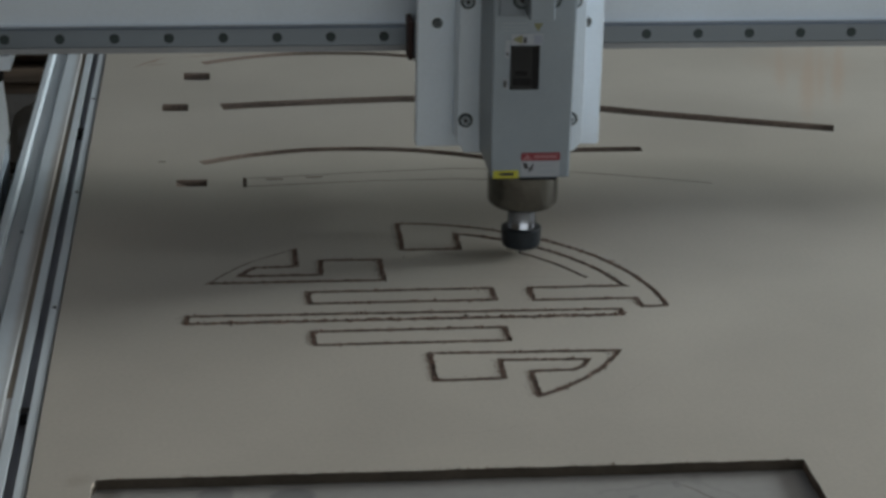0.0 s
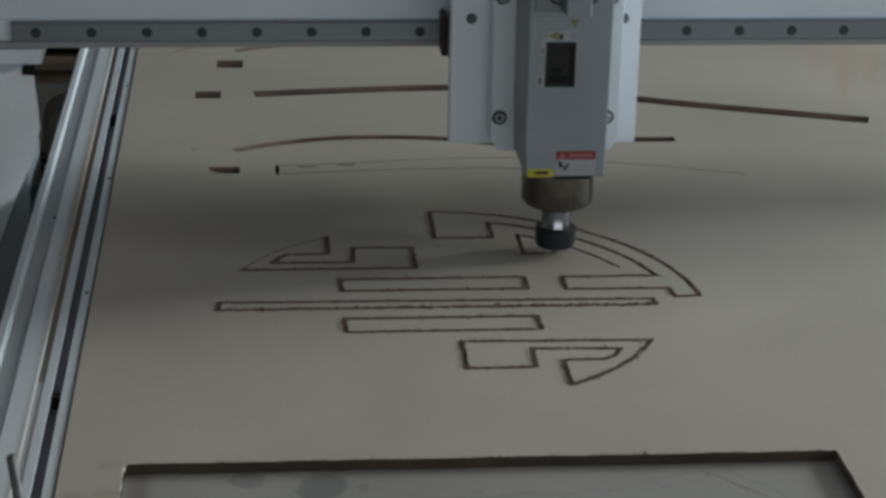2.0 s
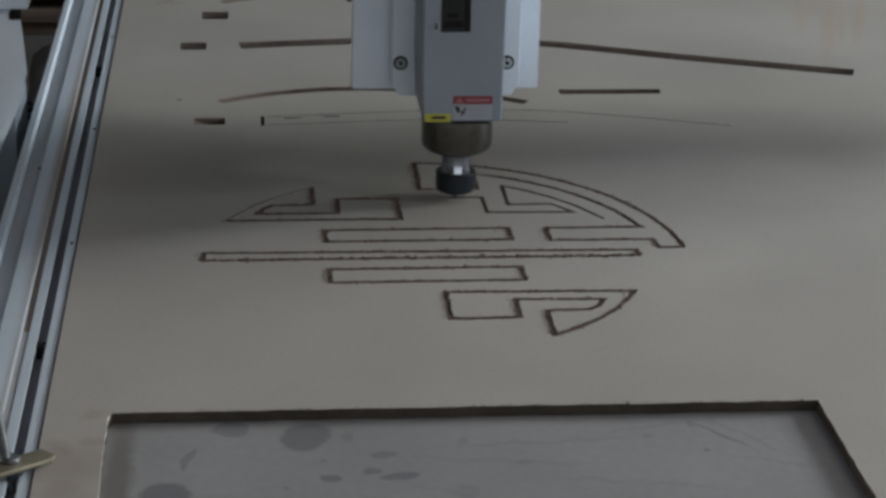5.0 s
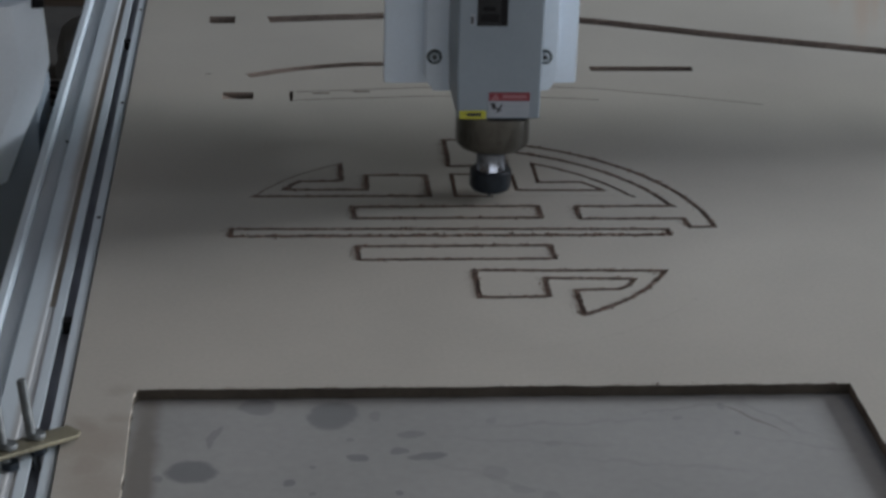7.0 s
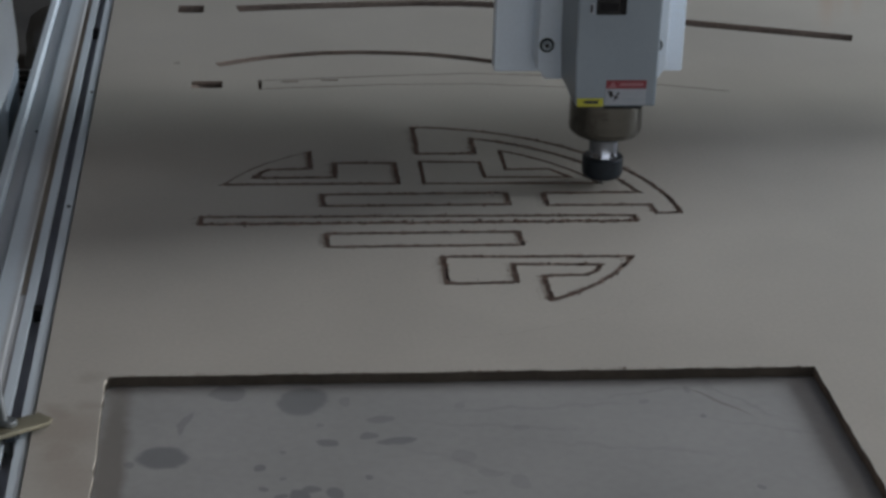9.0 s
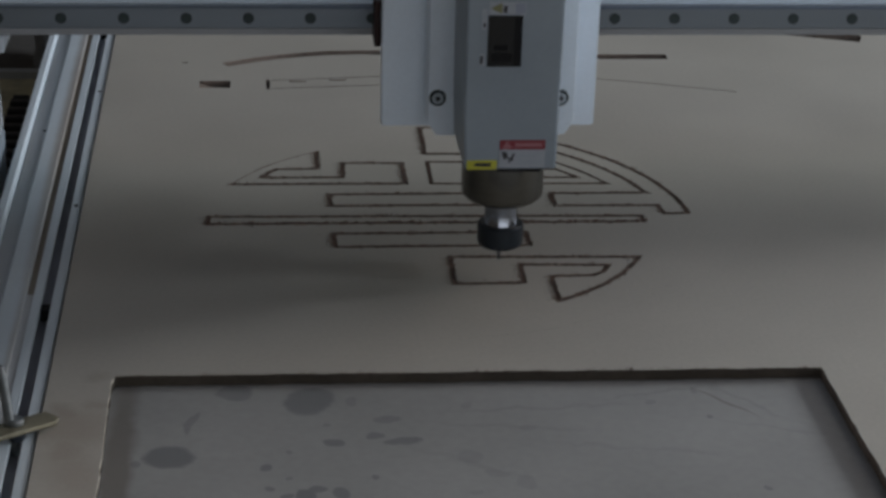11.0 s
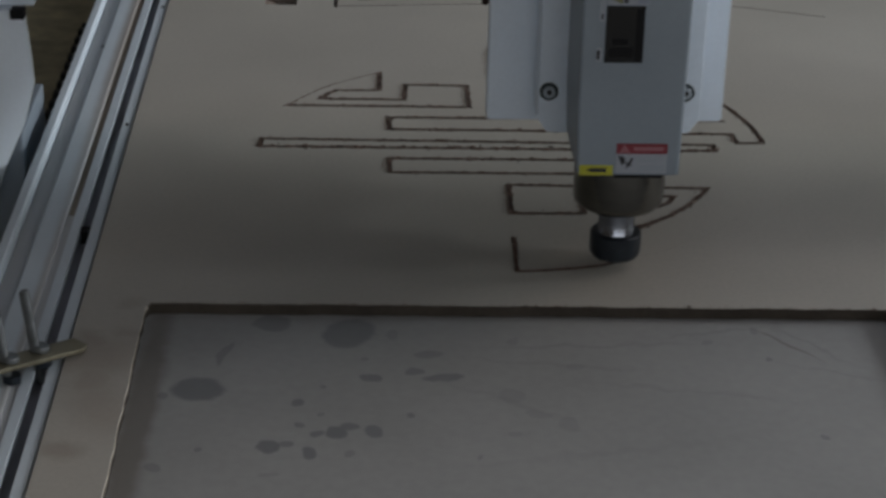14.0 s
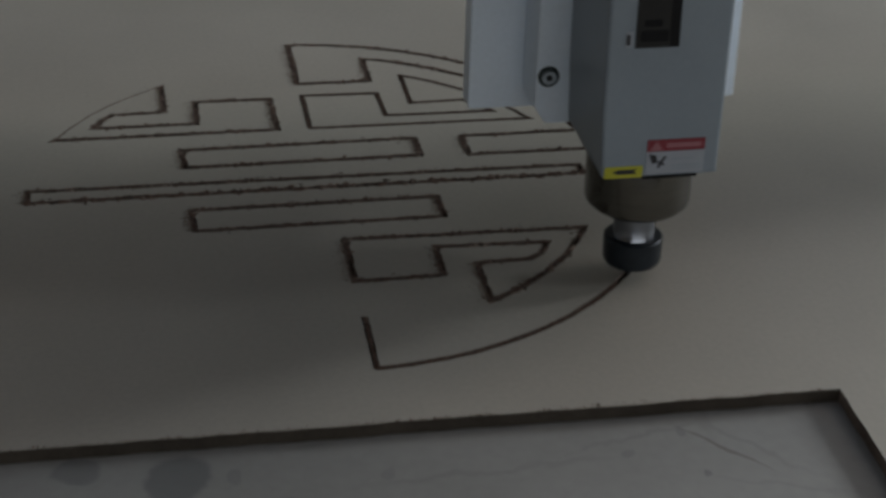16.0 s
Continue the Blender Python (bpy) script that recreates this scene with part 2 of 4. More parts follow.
add_spots(SPOIL, [
    (-0.238, -0.457, 0.0190, 0.0180, 0, 1), (-0.263, -0.467, 0.0050, 0.0050, 0, 0.7), (-0.222, -0.401, 0.0040, 0.0190, -12, 0.6), (-0.188, -0.349, 0.0150, 0.0140, 0, 0.7),
    (-0.128, -0.366, 0.0200, 0.0250, -15, 0.9), (-0.145, -0.453, 0.0030, 0.0030, 0, 0.6), (-0.163, -0.476, 0.0040, 0.0050, 0, 0.9), (-0.161, -0.508, 0.0040, 0.0040, 0, 0.8),
    (-0.146, -0.494, 0.0020, 0.0030, -20, 0.6), (-0.149, -0.521, 0.0040, 0.0050, 0, 0.9), (-0.136, -0.520, 0.0080, 0.0090, 0, 1), (-0.126, -0.511, 0.0070, 0.0060, 10, 0.9),
    (-0.182, -0.539, 0.0080, 0.0090, 0, 1), (-0.170, -0.536, 0.0050, 0.0050, -5, 0.8), (-0.153, -0.547, 0.0060, 0.0080, 10, 0.95), (-0.231, -0.544, 0.0030, 0.0030, 0, 0.7),
    (-0.262, -0.569, 0.0050, 0.0070, 10, 0.6), (-0.180, -0.577, 0.0070, 0.0030, 0, 0.3), (-0.124, -0.548, 0.0040, 0.0040, 0, 0.5), (-0.109, -0.439, 0.0080, 0.0060, -5, 0.9),
    (-0.078, -0.427, 0.0060, 0.0060, 20, 0.8), (-0.055, -0.437, 0.0150, 0.0050, 6, 0.9), (-0.064, -0.399, 0.0120, 0.0050, 6, 0.6), (-0.093, -0.368, 0.0050, 0.0090, 0, 0.4),
    (-0.115, -0.407, 0.0030, 0.0030, 0, 0.5), (-0.108, -0.518, 0.0080, 0.0080, 12, 0.9), (-0.080, -0.493, 0.0030, 0.0040, 0, 0.8), (-0.005, -0.464, 0.0100, 0.0100, -25, 0.3),
    (0.013, -0.492, 0.0100, 0.0060, -25, 0.3), (0.035, -0.506, 0.0070, 0.0110, 0, 0.25), (-0.000, -0.379, 0.0040, 0.0070, 0, 0.3), (0.047, -0.419, 0.0060, 0.0060, 0, 0.3),
    (-0.032, -0.552, 0.0020, 0.0030, -30, 0.5), (-0.006, -0.520, 0.0050, 0.0040, 0, 0.3), (0.199, -0.406, 0.0030, 0.0030, 0, 0.7), (0.219, -0.524, 0.0030, 0.0040, 0, 0.7),
    (0.153, -0.377, 0.0050, 0.0040, 0, 0.4), (0.194, -0.357, 0.0030, 0.0050, 0, 0.5)], (0.12, 0.125, 0.135), 0.68, soft=0.14, wobble=0.012)
# darker brown band along the left pocket wall, and one thin slanting line
add_spots(SPOIL, [(-0.279, -0.50, 0.012, 0.19, -1, 1.0), (0.217, -0.379, 0.033, 0.0013, -50, 0.9)], (0.130, 0.112, 0.095), 0.7, soft=0.45, wobble=0.010)
add_spots(SPOIL, [
    (0.165, -0.360, 0.050, 0.0022, 14, 0.8), (0.232, -0.372, 0.050, 0.0022, -52, 0.7), (0.060, -0.385, 0.070, 0.003, 4, 0.7),
    (0.030, -0.415, 0.060, 0.003, -8, 0.6), (-0.010, -0.470, 0.055, 0.003, -32, 0.5), (0.130, -0.455, 0.080, 0.003, -10, 0.5),
    (0.215, -0.345, 0.004, 0.018, 0, 0.6), (0.060, -0.545, 0.09, 0.004, 12, 0.4), (0.245, -0.425, 0.04, 0.002, -20, 0.6)],
    (0.20, 0.20, 0.195), 0.45, soft=0.6)
add_spots(BOARD, [
    (-0.312, -0.425, 0.030, 0.030, 0, 0.7), (-0.305, -0.50, 0.022, 0.040, 20, 0.6), (-0.318, -0.46, 0.014, 0.02, 0, 0.7),
    (-0.298, -0.385, 0.012, 0.010, 0, 0.6), (-0.325, -0.56, 0.014, 0.012, 0, 0.8), (-0.285, -0.505, 0.010, 0.006, 10, 0.5),
    (-0.300, -0.335, 0.010, 0.008, 0, 0.5), (-0.322, -0.40, 0.010, 0.02, 30, 0.8)],
    (0.25, 0.195, 0.15), 0.6, soft=0.7)
add_spots(BOARD, [(0.620, 0.91, 0.008, 0.10, -14, 0.8), (0.645, 0.85, 0.010, 0.16, -16, 1.0), (0.668, 0.87, 0.006, 0.13, -16, 0.8),
                  (0.697, 0.88, 0.008, 0.13, -17, 1.0), (0.66, 0.93, 0.06, 0.06, 0, 0.5)], (0.45, 0.335, 0.25), 0.55, soft=0.8, wobble=0.010)


# ---------------------------------------------------------------- mesh helpers
def part(name, bm, mat, parent=None, label="", smooth=False):
    me = bpy.data.meshes.new(name)
    bmesh.ops.recalc_face_normals(bm, faces=bm.faces)
    bm.to_mesh(me)
    bm.free()
    for m in (mat if isinstance(mat, (list, tuple)) else [mat]):
        me.materials.append(m)
    if smooth:
        me.polygons.foreach_set("use_smooth", [True] * len(me.polygons))
        me.set_sharp_from_angle(angle=radians(35))
    ob = new(name, me)
    if parent:
        ob.parent = parent
    return tagged(ob, label)


def empty(name, at=(0, 0, 0)):
    ob = new(name)
    ob.empty_display_size = 0.05
    ob.location = at
    return ob


def box(x0, x1, y0, y1, z0, z1, bevel=0.0, bm=None, segs=2):
    own = bm is None
    bm = bm or bmesh.new()
    vs = [bm.verts.new((x, y, z)) for x in (x0, x1) for y in (y0, y1) for z in (z0, z1)]
    fs = [bm.faces.new([vs[i] for i in q]) for q in ((0, 1, 3, 2), (4, 6, 7, 5), (0, 4, 5, 1), (2, 3, 7, 6), (0, 2, 6, 4), (1, 5, 7, 3))]
    if bevel:
        edges = list({e for f in fs for e in f.edges})
        bmesh.ops.bevel(bm, geom=edges, offset=bevel, segments=segs, affect="EDGES", profile=0.5)
    return bm


def prism(pts, axis, a, b, bevel=0.0, bm=None):
    """A polygon in the plane across the axis, drawn out from a to b."""
    bm = bm or bmesh.new()

    def put(u, v, w):
        return {"x": (w, u, v), "y": (u, w, v), "z": (u, v, w)}[axis]

    lo = [bm.verts.new(put(u, v, a)) for u, v in pts]
    hi = [bm.verts.new(put(u, v, b)) for u, v in pts]
    bm.faces.new(lo)
    bm.faces.new(hi[::-1])
    for i in range(len(pts)):
        j = (i + 1) % len(pts)
        bm.faces.new((lo[j], lo[i], hi[i], hi[j]))
    if bevel:
        bmesh.ops.recalc_face_normals(bm, faces=bm.faces)
        bmesh.ops.bevel(bm, geom=list(bm.edges), offset=bevel, segments=2, affect="EDGES", profile=0.5)
    return bm


def turned(profile, axis="z", at=(0, 0, 0), seg=40, bm=None):
    """A solid of revolution: profile of (radius, height) along the axis."""
    bm = bm or bmesh.new()
    rings = []
    for r, h in profile:
        ring = []
        for k in range(seg):
            a = 2 * math.pi * k / seg
            u, v = r * math.cos(a), r * math.sin(a)
            p = {"z": (u, v, h), "y": (u, h, v), "x": (h, u, v)}[axis]
            ring.append(bm.verts.new((at[0] + p[0], at[1] + p[1], at[2] + p[2])))
        rings.append(ring)
    for a, b in zip(rings, rings[1:]):
        for k in range(seg):
            bm.faces.new((a[k], a[(k + 1) % seg], b[(k + 1) % seg], b[k]))
    bm.faces.new(rings[0][::-1])
    bm.faces.new(rings[-1])
    return bm


# ---------------------------------------------------------------- hall that closes the place
def wall(name, x0, x1, y0, y1, openings=()):
    """A wall with openings (a0, a1, z0, z1) along its length; it goes through the whole thickness."""
    along_y = (y1 - y0) > (x1 - x0)
    a0, a1 = (y0, y1) if along_y else (x0, x1)
    cuts = sorted({a0, a1, *[v for o in openings for v in o[:2]]})
    bm = bmesh.new()
    for a, b in zip(cuts, cuts[1:]):
        o = next((o for o in openings if o[0] <= a and b <= o[1]), None)
        spans = [(-0.8, o[2]), (o[3], 2.9)] if o else [(-0.8, 2.9)]
        for z0, z1 in spans:
            box(*((x0, x1, a, b) if along_y else (a, b, y0, y1)), z0, z1, bm=bm)
    bmesh.ops.remove_doubles(bm, verts=bm.verts, dist=0.0005)
    return tagged(part(name, bm, PLASTER), "plain grey plastered workshop wall", "wall", kind="structure")


wall("wall_east", 5.0, 5.2, -4.0, 5.0, [(-1.25, -0.5, 1.75, 2.0), (0.75, 2.375, 1.0, 2.025)])
wall("wall_west", -3.2, -3.0, -4.0, 5.0)
wall("wall_north", -3.2, 5.2, 5.0, 5.2)
# unseen wall; its opening is made up to pass the fill lamp
wall("wall_south", -3.2, 5.2, -4.2, -4.0, [(-1.2, 4.4, 0.1, 1.3)])
tagged(part("floor", box(-3.2, 5.2, -4.2, 5.2, -0.9, -0.8), CONCRETE), "dark stained concrete workshop floor", "floor", kind="structure")
roof = bmesh.new()
for q in ((-3.2, 0.0, -4.2, 5.2), (4.8, 5.2, -4.2, 5.2), (0.0, 4.8, -4.2, -0.5), (0.0, 4.8, 1.5, 5.2)):
    box(*q, 2.9, 3.0, bm=roof)
bmesh.ops.remove_doubles(roof, verts=roof.verts, dist=0.0005)
tagged(part("ceiling", roof, CEILING), "plain grey workshop ceiling", "ceiling", kind="structure")


# ---------------------------------------------------------------- machine bed
Y0, Y1 = -1.30, 1.75
bed = empty("machine_bed", (0, 0, 0))
tagged(bed, "grey aluminium machine bed with slotted edge profile", "machine bed")
part("edge_profile", prism([(-0.3422, -0.0015), (-0.3422, -0.06), (-0.3682, -0.06), (-0.3682, -0.0015), (-0.3604, -0.0015), (-0.3604, -0.006),
                            (-0.3632, -0.009), (-0.3632, -0.019), (-0.3482, -0.019), (-0.3482, -0.009), (-0.3510, -0.006), (-0.3510, -0.0015)],
                           "y", Y0, Y1), ALU, bed, "silver aluminium edge profile with a T-slot")
# dark strip laid in for the shade of the slot
part("slot_strip", box(-0.3628, -0.3486, Y0, Y1, -0.0188, -0.0155), ALU_DARK, bed, "slot floor darkened to stand for its shade")
part("side_bar", box(-0.3957, -0.3747, Y0, Y1, -0.06, -0.0005, 0.0016), BARPAINT, bed, "white painted flat bar beside the profile")
part("oil_streak", box(-0.3745, -0.3684, -0.16, Y1, -0.06, -0.0040), RUST, bed, "brown oily joint along the bar")
part("joint_strip", box(-0.3745, -0.3684, Y0, -0.162, -0.06, -0.0025), CHANNEL, bed, "grey joint along the bar")
part("side_channel", box(-0.4117, -0.3959, Y0, Y1, -0.06, -0.0080), CHANNEL, bed, "grey recessed channel")
part("outer_ridge", prism([(-0.4119, -0.06), (-0.4119, 0.003), (-0.4132, 0.005), (-0.4197, 0.005), (-0.4212, 0.003), (-0.4212, -0.32), (-0.4119, -0.32)],
                          "y", Y0, Y1), BARPAINT, bed, "white painted raised outer edge")
part("bed_body", box(-0.4115, 0.98, Y0, Y1, -0.30, -0.0605), BOXPAINT, bed)
part("side_ledge", box(-0.66, -0.4214, Y0, 1.15, -0.30, -0.2305), TRAY, bed, "dusty brown side tray")
for x in (-0.32, 0.90):
    for y in (-1.15, 1.6):
        part("leg", box(x - 0.06, x + 0.06, y - 0.06, y + 0.06, -0.80, -0.3005, 0.004), BOXPAINT, bed)
part("tray_lip", box(-0.66, -0.4214, 1.1502, 1.165, -0.30, -0.2180, 0.002), CHANNEL, bed, "grey raised end of the side tray")
for x, y in ((-0.3557, -0.187), (-0.3557, 0.66)):
    part("slot_nut", box(x - 0.0045, x + 0.0045, y - 0.0055, y + 0.0055, -0.0154, -0.0030, 0.001), RUBBER, bed, "dark nut sitting in the slot")
for x, y, z in ((-0.3455, 0.405, -0.0015), (-0.3462, 0.05, -0.0015), (-0.3462, 0.79, -0.0015), (-0.3985, 0.29, -0.0080)):
    part("screw", turned([(0.0020, z - 0.0004), (0.0020, z + 0.0008), (0.0013, z + 0.0012)], "z", (x, y, 0), 10), RUBBER, bed)

spoil = tagged(part("spoilboard", box(-0.3400, 0.90, -1.25, 1.65, -0.030, -0.0097), SPOIL),
               "grey stained spoilboard lying on the machine bed", "board")


# ---------------------------------------------------------------- board with its cut lines
A, B, CY = 0.2655, 0.273, 0.0015


def arc(k, p0, p1, n=26):
    a0 = math.atan2((p0[1] - CY) / B, p0[0] / A)
    a1 = math.atan2((p1[1] - CY) / B, p1[0] / A)
    return [(k * A * math.cos(a0 + (a1 - a0) * i / (n - 1)), CY + k * B * math.sin(a0 + (a1 - a0) * i / (n - 1))) for i in range(n)]


def bar(x, y0, y1):
    return [(-x, y1), (x, y1), (x, y0), (-x, y0)]


# closed outlines of the round ornament
OUTLINES = [
    [(-0.014, 0.102), (-0.014, 0.162), (-0.077, 0.163), (-0.078, 0.1205), (-0.162, 0.1215), (-0.154, 0.137), (-0.146, 0.1455), (-0.1035, 0.1465), (-0.103, 0.1975)]
    + arc(0.815, (-0.103, 0.1975), (-0.194, 0.102))[1:-1] + [(-0.194, 0.1025)],
    bar(0.094, 0.041, 0.0725),
    [(-0.2155, 0.0145), (0.2155, 0.0085), (0.2155, -0.0065), (-0.2155, -0.0045)],
    bar(0.094, -0.0645, -0.0315),
    [(0.014, -0.0915), (0.1945, -0.0955)] + arc(0.815, (0.1945, -0.0955), (0.1035, -0.194))[1:-1]
    + [(0.1035, -0.194), (0.104, -0.139), (0.144, -0.138), (0.155, -0.129), (0.162, -0.1145), (0.0785, -0.111), (0.077, -0.153), (0.0125, -0.1545)],
    [(0.014, 0.2735)] + arc(1.0, (0.014, 0.2735), (0.2645, 0.0165), 40)[1:-1]
    + [(0.2645, 0.0150), (0.240, 0.0140), (0.238, 0.0365), (0.133, 0.0375), (0.133, 0.0715), (0.233, 0.0715)]
    + arc(0.909, (0.233, 0.0715), (0.077, 0.2365), 34)[1:-1] + [(0.0755, 0.2365), (0.0745, 0.189), (0.0125, 0.1895)],
]
INNER = [(0.196, 0.0985)] + arc(0.815, (0.196, 0.0985), (0.104, 0.197), 24)[1:-1] + [
    (0.103, 0.197), (0.1025, 0.140), (0.148, 0.1415), (0.168, 0.1165), (0.078, 0.118), (0.077, 0.163), (0.0135, 0.1655), (0.0125, 0.101)]
LOWER = [(0.012, -0.204), (0.0105, -0.271)] + arc(1.0, (0.0105, -0.271), (0.264, -0.015), 40)[1:]

rnd = random.Random(7)


def dense(pts, step, closed=True):
    out = []
    n = len(pts)
    for i in range(n if closed else n - 1):
        p, q = Vector(pts[i]), Vector(pts[(i + 1) % n])
        m = max(1, int((q - p).length / step))
        out += [p.lerp(q, k / m) for k in range(m)]
    return out if closed else out + [Vector(pts[-1])]


def aside(pts, d, closed=True):
    """The line moved by d to its left, corner by corner."""
    out = []
    n = len(pts)
    for i, p in enumerate(pts):
        a = pts[i - 1] if closed or i > 0 else None
        b = pts[(i + 1) % n] if closed or i < n - 1 else None
        ds = [v.normalized() for v in ((p - a) if a is not None else None, (b - p) if b is not None else None) if v is not None and v.length > 1e-9]
        ns = [Vector((-v.y, v.x)) for v in ds]
        m = sum(ns, Vector((0, 0)))
        if m.length < 1e-6:
            m = ns[0]
        m.normalize()
        out.append(p + m * (d / max(0.42, m.dot(ns[0]))))
    return out


def ragged(pts, amount):
    return [p + Vector((rnd.uniform(-amount, amount), rnd.uniform(-amount, amount))) for p in pts]


def inside(points, loop):
    """Which of the points lie inside the loop."""
    x, y = points[:, 0], points[:, 1]
    lp = np.array([(p[0], p[1]) for p in loop])
    box_hit = (x > lp[:, 0].min()) & (x < lp[:, 0].max()) & (y > lp[:, 1].min()) & (y < lp[:, 1].max())
    res = np.zeros(len(points), bool)
    idx = np.nonzero(box_hit)[0]
    xi, yi = x[idx], y[idx]
    odd = np.zeros(len(idx), bool)
    for (ax, ay), (bx, by) in zip(lp, np.roll(lp, -1, axis=0)):
        if ay != by:
            cross = ((ay > yi) != (by > yi)) & (xi < (bx - ax) * (yi - ay) / (by - ay) + ax)
            odd ^= cross
    res[idx] = odd
    return res


def stroke(pts, w, step=0.006):
    c = dense(pts, step, False)
    return aside(c, w / 2, False) + aside(c, -w / 2, False)[::-1]


def length_table(pts):
    t = [0.0]
    for p, q in zip(pts, pts[1:]):
        t.append(t[-1] + math.hypot(q[0] - p[0], q[1] - p[1]))
    return t


def point_at(pts, table, s):
    return np.array([np.interp(s, table, [p[0] for p in pts]), np.interp(s, table, [p[1] for p in pts])])


INNER_PATH = INNER + [INNER[0]]
INNER_LEN, LOWER_LEN = length_table(INNER_PATH), length_table(LOWER)
LOWER_END = 0.303
lower_cut = [tuple(point_at(LOWER, LOWER_LEN, s)) for s in [0, 0.034] + [0.067 + 0.236 * i / 40 for i in range(41)]]

W = 0.0047


def scratch_only(p):
    return p.x < -0.106 and p.y > 0.105 and math.hypot(p.x / A, (p.y - CY) / B) > 0.795


rings, holes, grooves = [], [], []
for k, pts in enumerate(OUTLINES):
    c = dense(pts, 0.004)
    # the far-left arc is only a thin scratch
    thin = [0.35 if k == 0 and scratch_only(p) else 1.0 for p in c]
    sides = [[p + (q - p) * f for p, q, f in zip(c, aside(c, d), thin)] for d in (W * 0.55, -W * 0.55)]
    rings.append((ragged(sides[0], 0.0006), ragged(sides[1], 0.0006)))
c = dense(INNER, 0.005)
rings.append((ragged(aside(c, W * 0.47), 0.0004), ragged(aside(c, -W * 0.47), 0.0004)))
grooves.append(ragged(stroke(lower_cut, W * 1.05), 0.0004))
TOPLINE = [(-0.152, 0.441), (-0.010, 0.457), (0.100, 0.4665), (0.208, 0.455), (0.303, 0.428), (0.401, 0.395)]
LOWLINE = [(-0.1475, 0.4115), (-0.006, 0.425), (0.100, 0.427), (0.208, 0.413)]
grooves.append(stroke([(-0.1475, 0.4415)] + TOPLINE[1:], 0.0020))
grooves.append(stroke(LOWLINE, 0.0020))
grooves.append(stroke([(-0.152, 0.444), (-0.152, 0.408)], 0.0042))
grooves.append(stroke([(-0.127, 0.4365), (-0.107, 0.4370)], 0.0042))
grooves.append(stroke([(-0.080, 0.4420), (-0.060, 0.4425)], 0.0042))
grooves.append(stroke([(-0.2545, 0.510), (-0.247, 0.510)], 0.003))


def rect(x0, x1, y0, y1):
    return [Vector(p) for p in ((x0, y0), (x1, y0), (x1, y1), (x0, y1))]


POCKET = [Vector(p) for p in ((-0.289, -0.92), (0.308, -0.92), (0.308, -0.3380), (-0.2800, -0.3340), (-0.2845, -0.3352), (-0.2876, -0.3385), (-0.289, -0.3430))]
holes.append(ragged(dense(POCKET, 0.012), 0.0006))
for r in ((-0.229, -0.193, 0.871, 0.910), (-0.255, -0.2215, 0.724, 0.757), (-0.232, -0.196, 0.4145, 0.440), (0.2155, 0.3425, 0.523, 0.542)):
    holes.append(rect(*r))


def below(pts, d):
    """Far edge given: the line moved towards the near side by half the width."""
    return [(x, y - d / 2) for x, y in pts]


STRIP = [(-0.178, 0.757), (-0.125, 0.765), (-0.072, 0.771), (-0.01, 0.778), (0.06, 0.783), (0.12, 0.782), (0.182, 0.772), (0.252, 0.753),
         (0.331, 0.722), (0.394, 0.697), (0.50, 0.660), (0.611, 0.622)]
holes.append(stroke(below(STRIP, 0.030), 0.029))
CURVE = [(-0.203, 0.511), (-0.172, 0.527), (-0.144, 0.539), (-0.110, 0.550), (-0.074, 0.5575), (-0.040, 0.5595), (-0.004, 0.5585), (0.030, 0.555), (0.062, 0.549),
         (0.106, 0.533), (0.138, 0.518), (0.169, 0.500)]
holes.append(stroke(below(CURVE, 0.017), 0.0165))
holes.append(stroke(below([(x, y + 0.4575) for x, y in CURVE], 0.018), 0.0165))

DEEP, SHEET = 0.0080, 0.0097
bounds = dense(rect(-0.340, 0.880, -1.20, 1.24), 0.06)
loops = [bounds] + [lp for pair in rings for lp in pair] + grooves + holes
verts, edges = [], []
for lp in loops:
    base = len(verts)
    verts += [Vector((p[0], p[1])) for p in lp]
    edges += [(base + i, base + (i + 1) % len(lp)) for i in range(len(lp))]
tv, _, tf, *_ = geometry.delaunay_2d_cdt(verts, edges, [], 0, 1e-6)
tri = np.array([list(f) for f in tf])
flat = np.array([(v[0], v[1]) for v in tv])
mid = flat[tri].mean(axis=1)
in_sheet = inside(mid, bounds)
in_hole = np.zeros(len(mid), bool)
for lp in holes:
    in_hole |= inside(mid, lp)
in_groove = np.zeros(len(mid), bool)
for a, b in rings:
    in_groove |= inside(mid, a) ^ inside(mid, b)
for lp in grooves:
    in_groove |= inside(mid, lp)
pts3, faces3, mats3 = [], [], []


def layer(mask, z, mat):
    base = len(pts3)
    used = np.unique(tri[mask])
    where = {int(v): base + i for i, v in enumerate(used)}
    pts3.extend([(flat[v][0], flat[v][1], z) for v in used])
    for t in tri[mask]:
        faces3.append([where[int(v)] for v in t])
        mats3.append(mat)


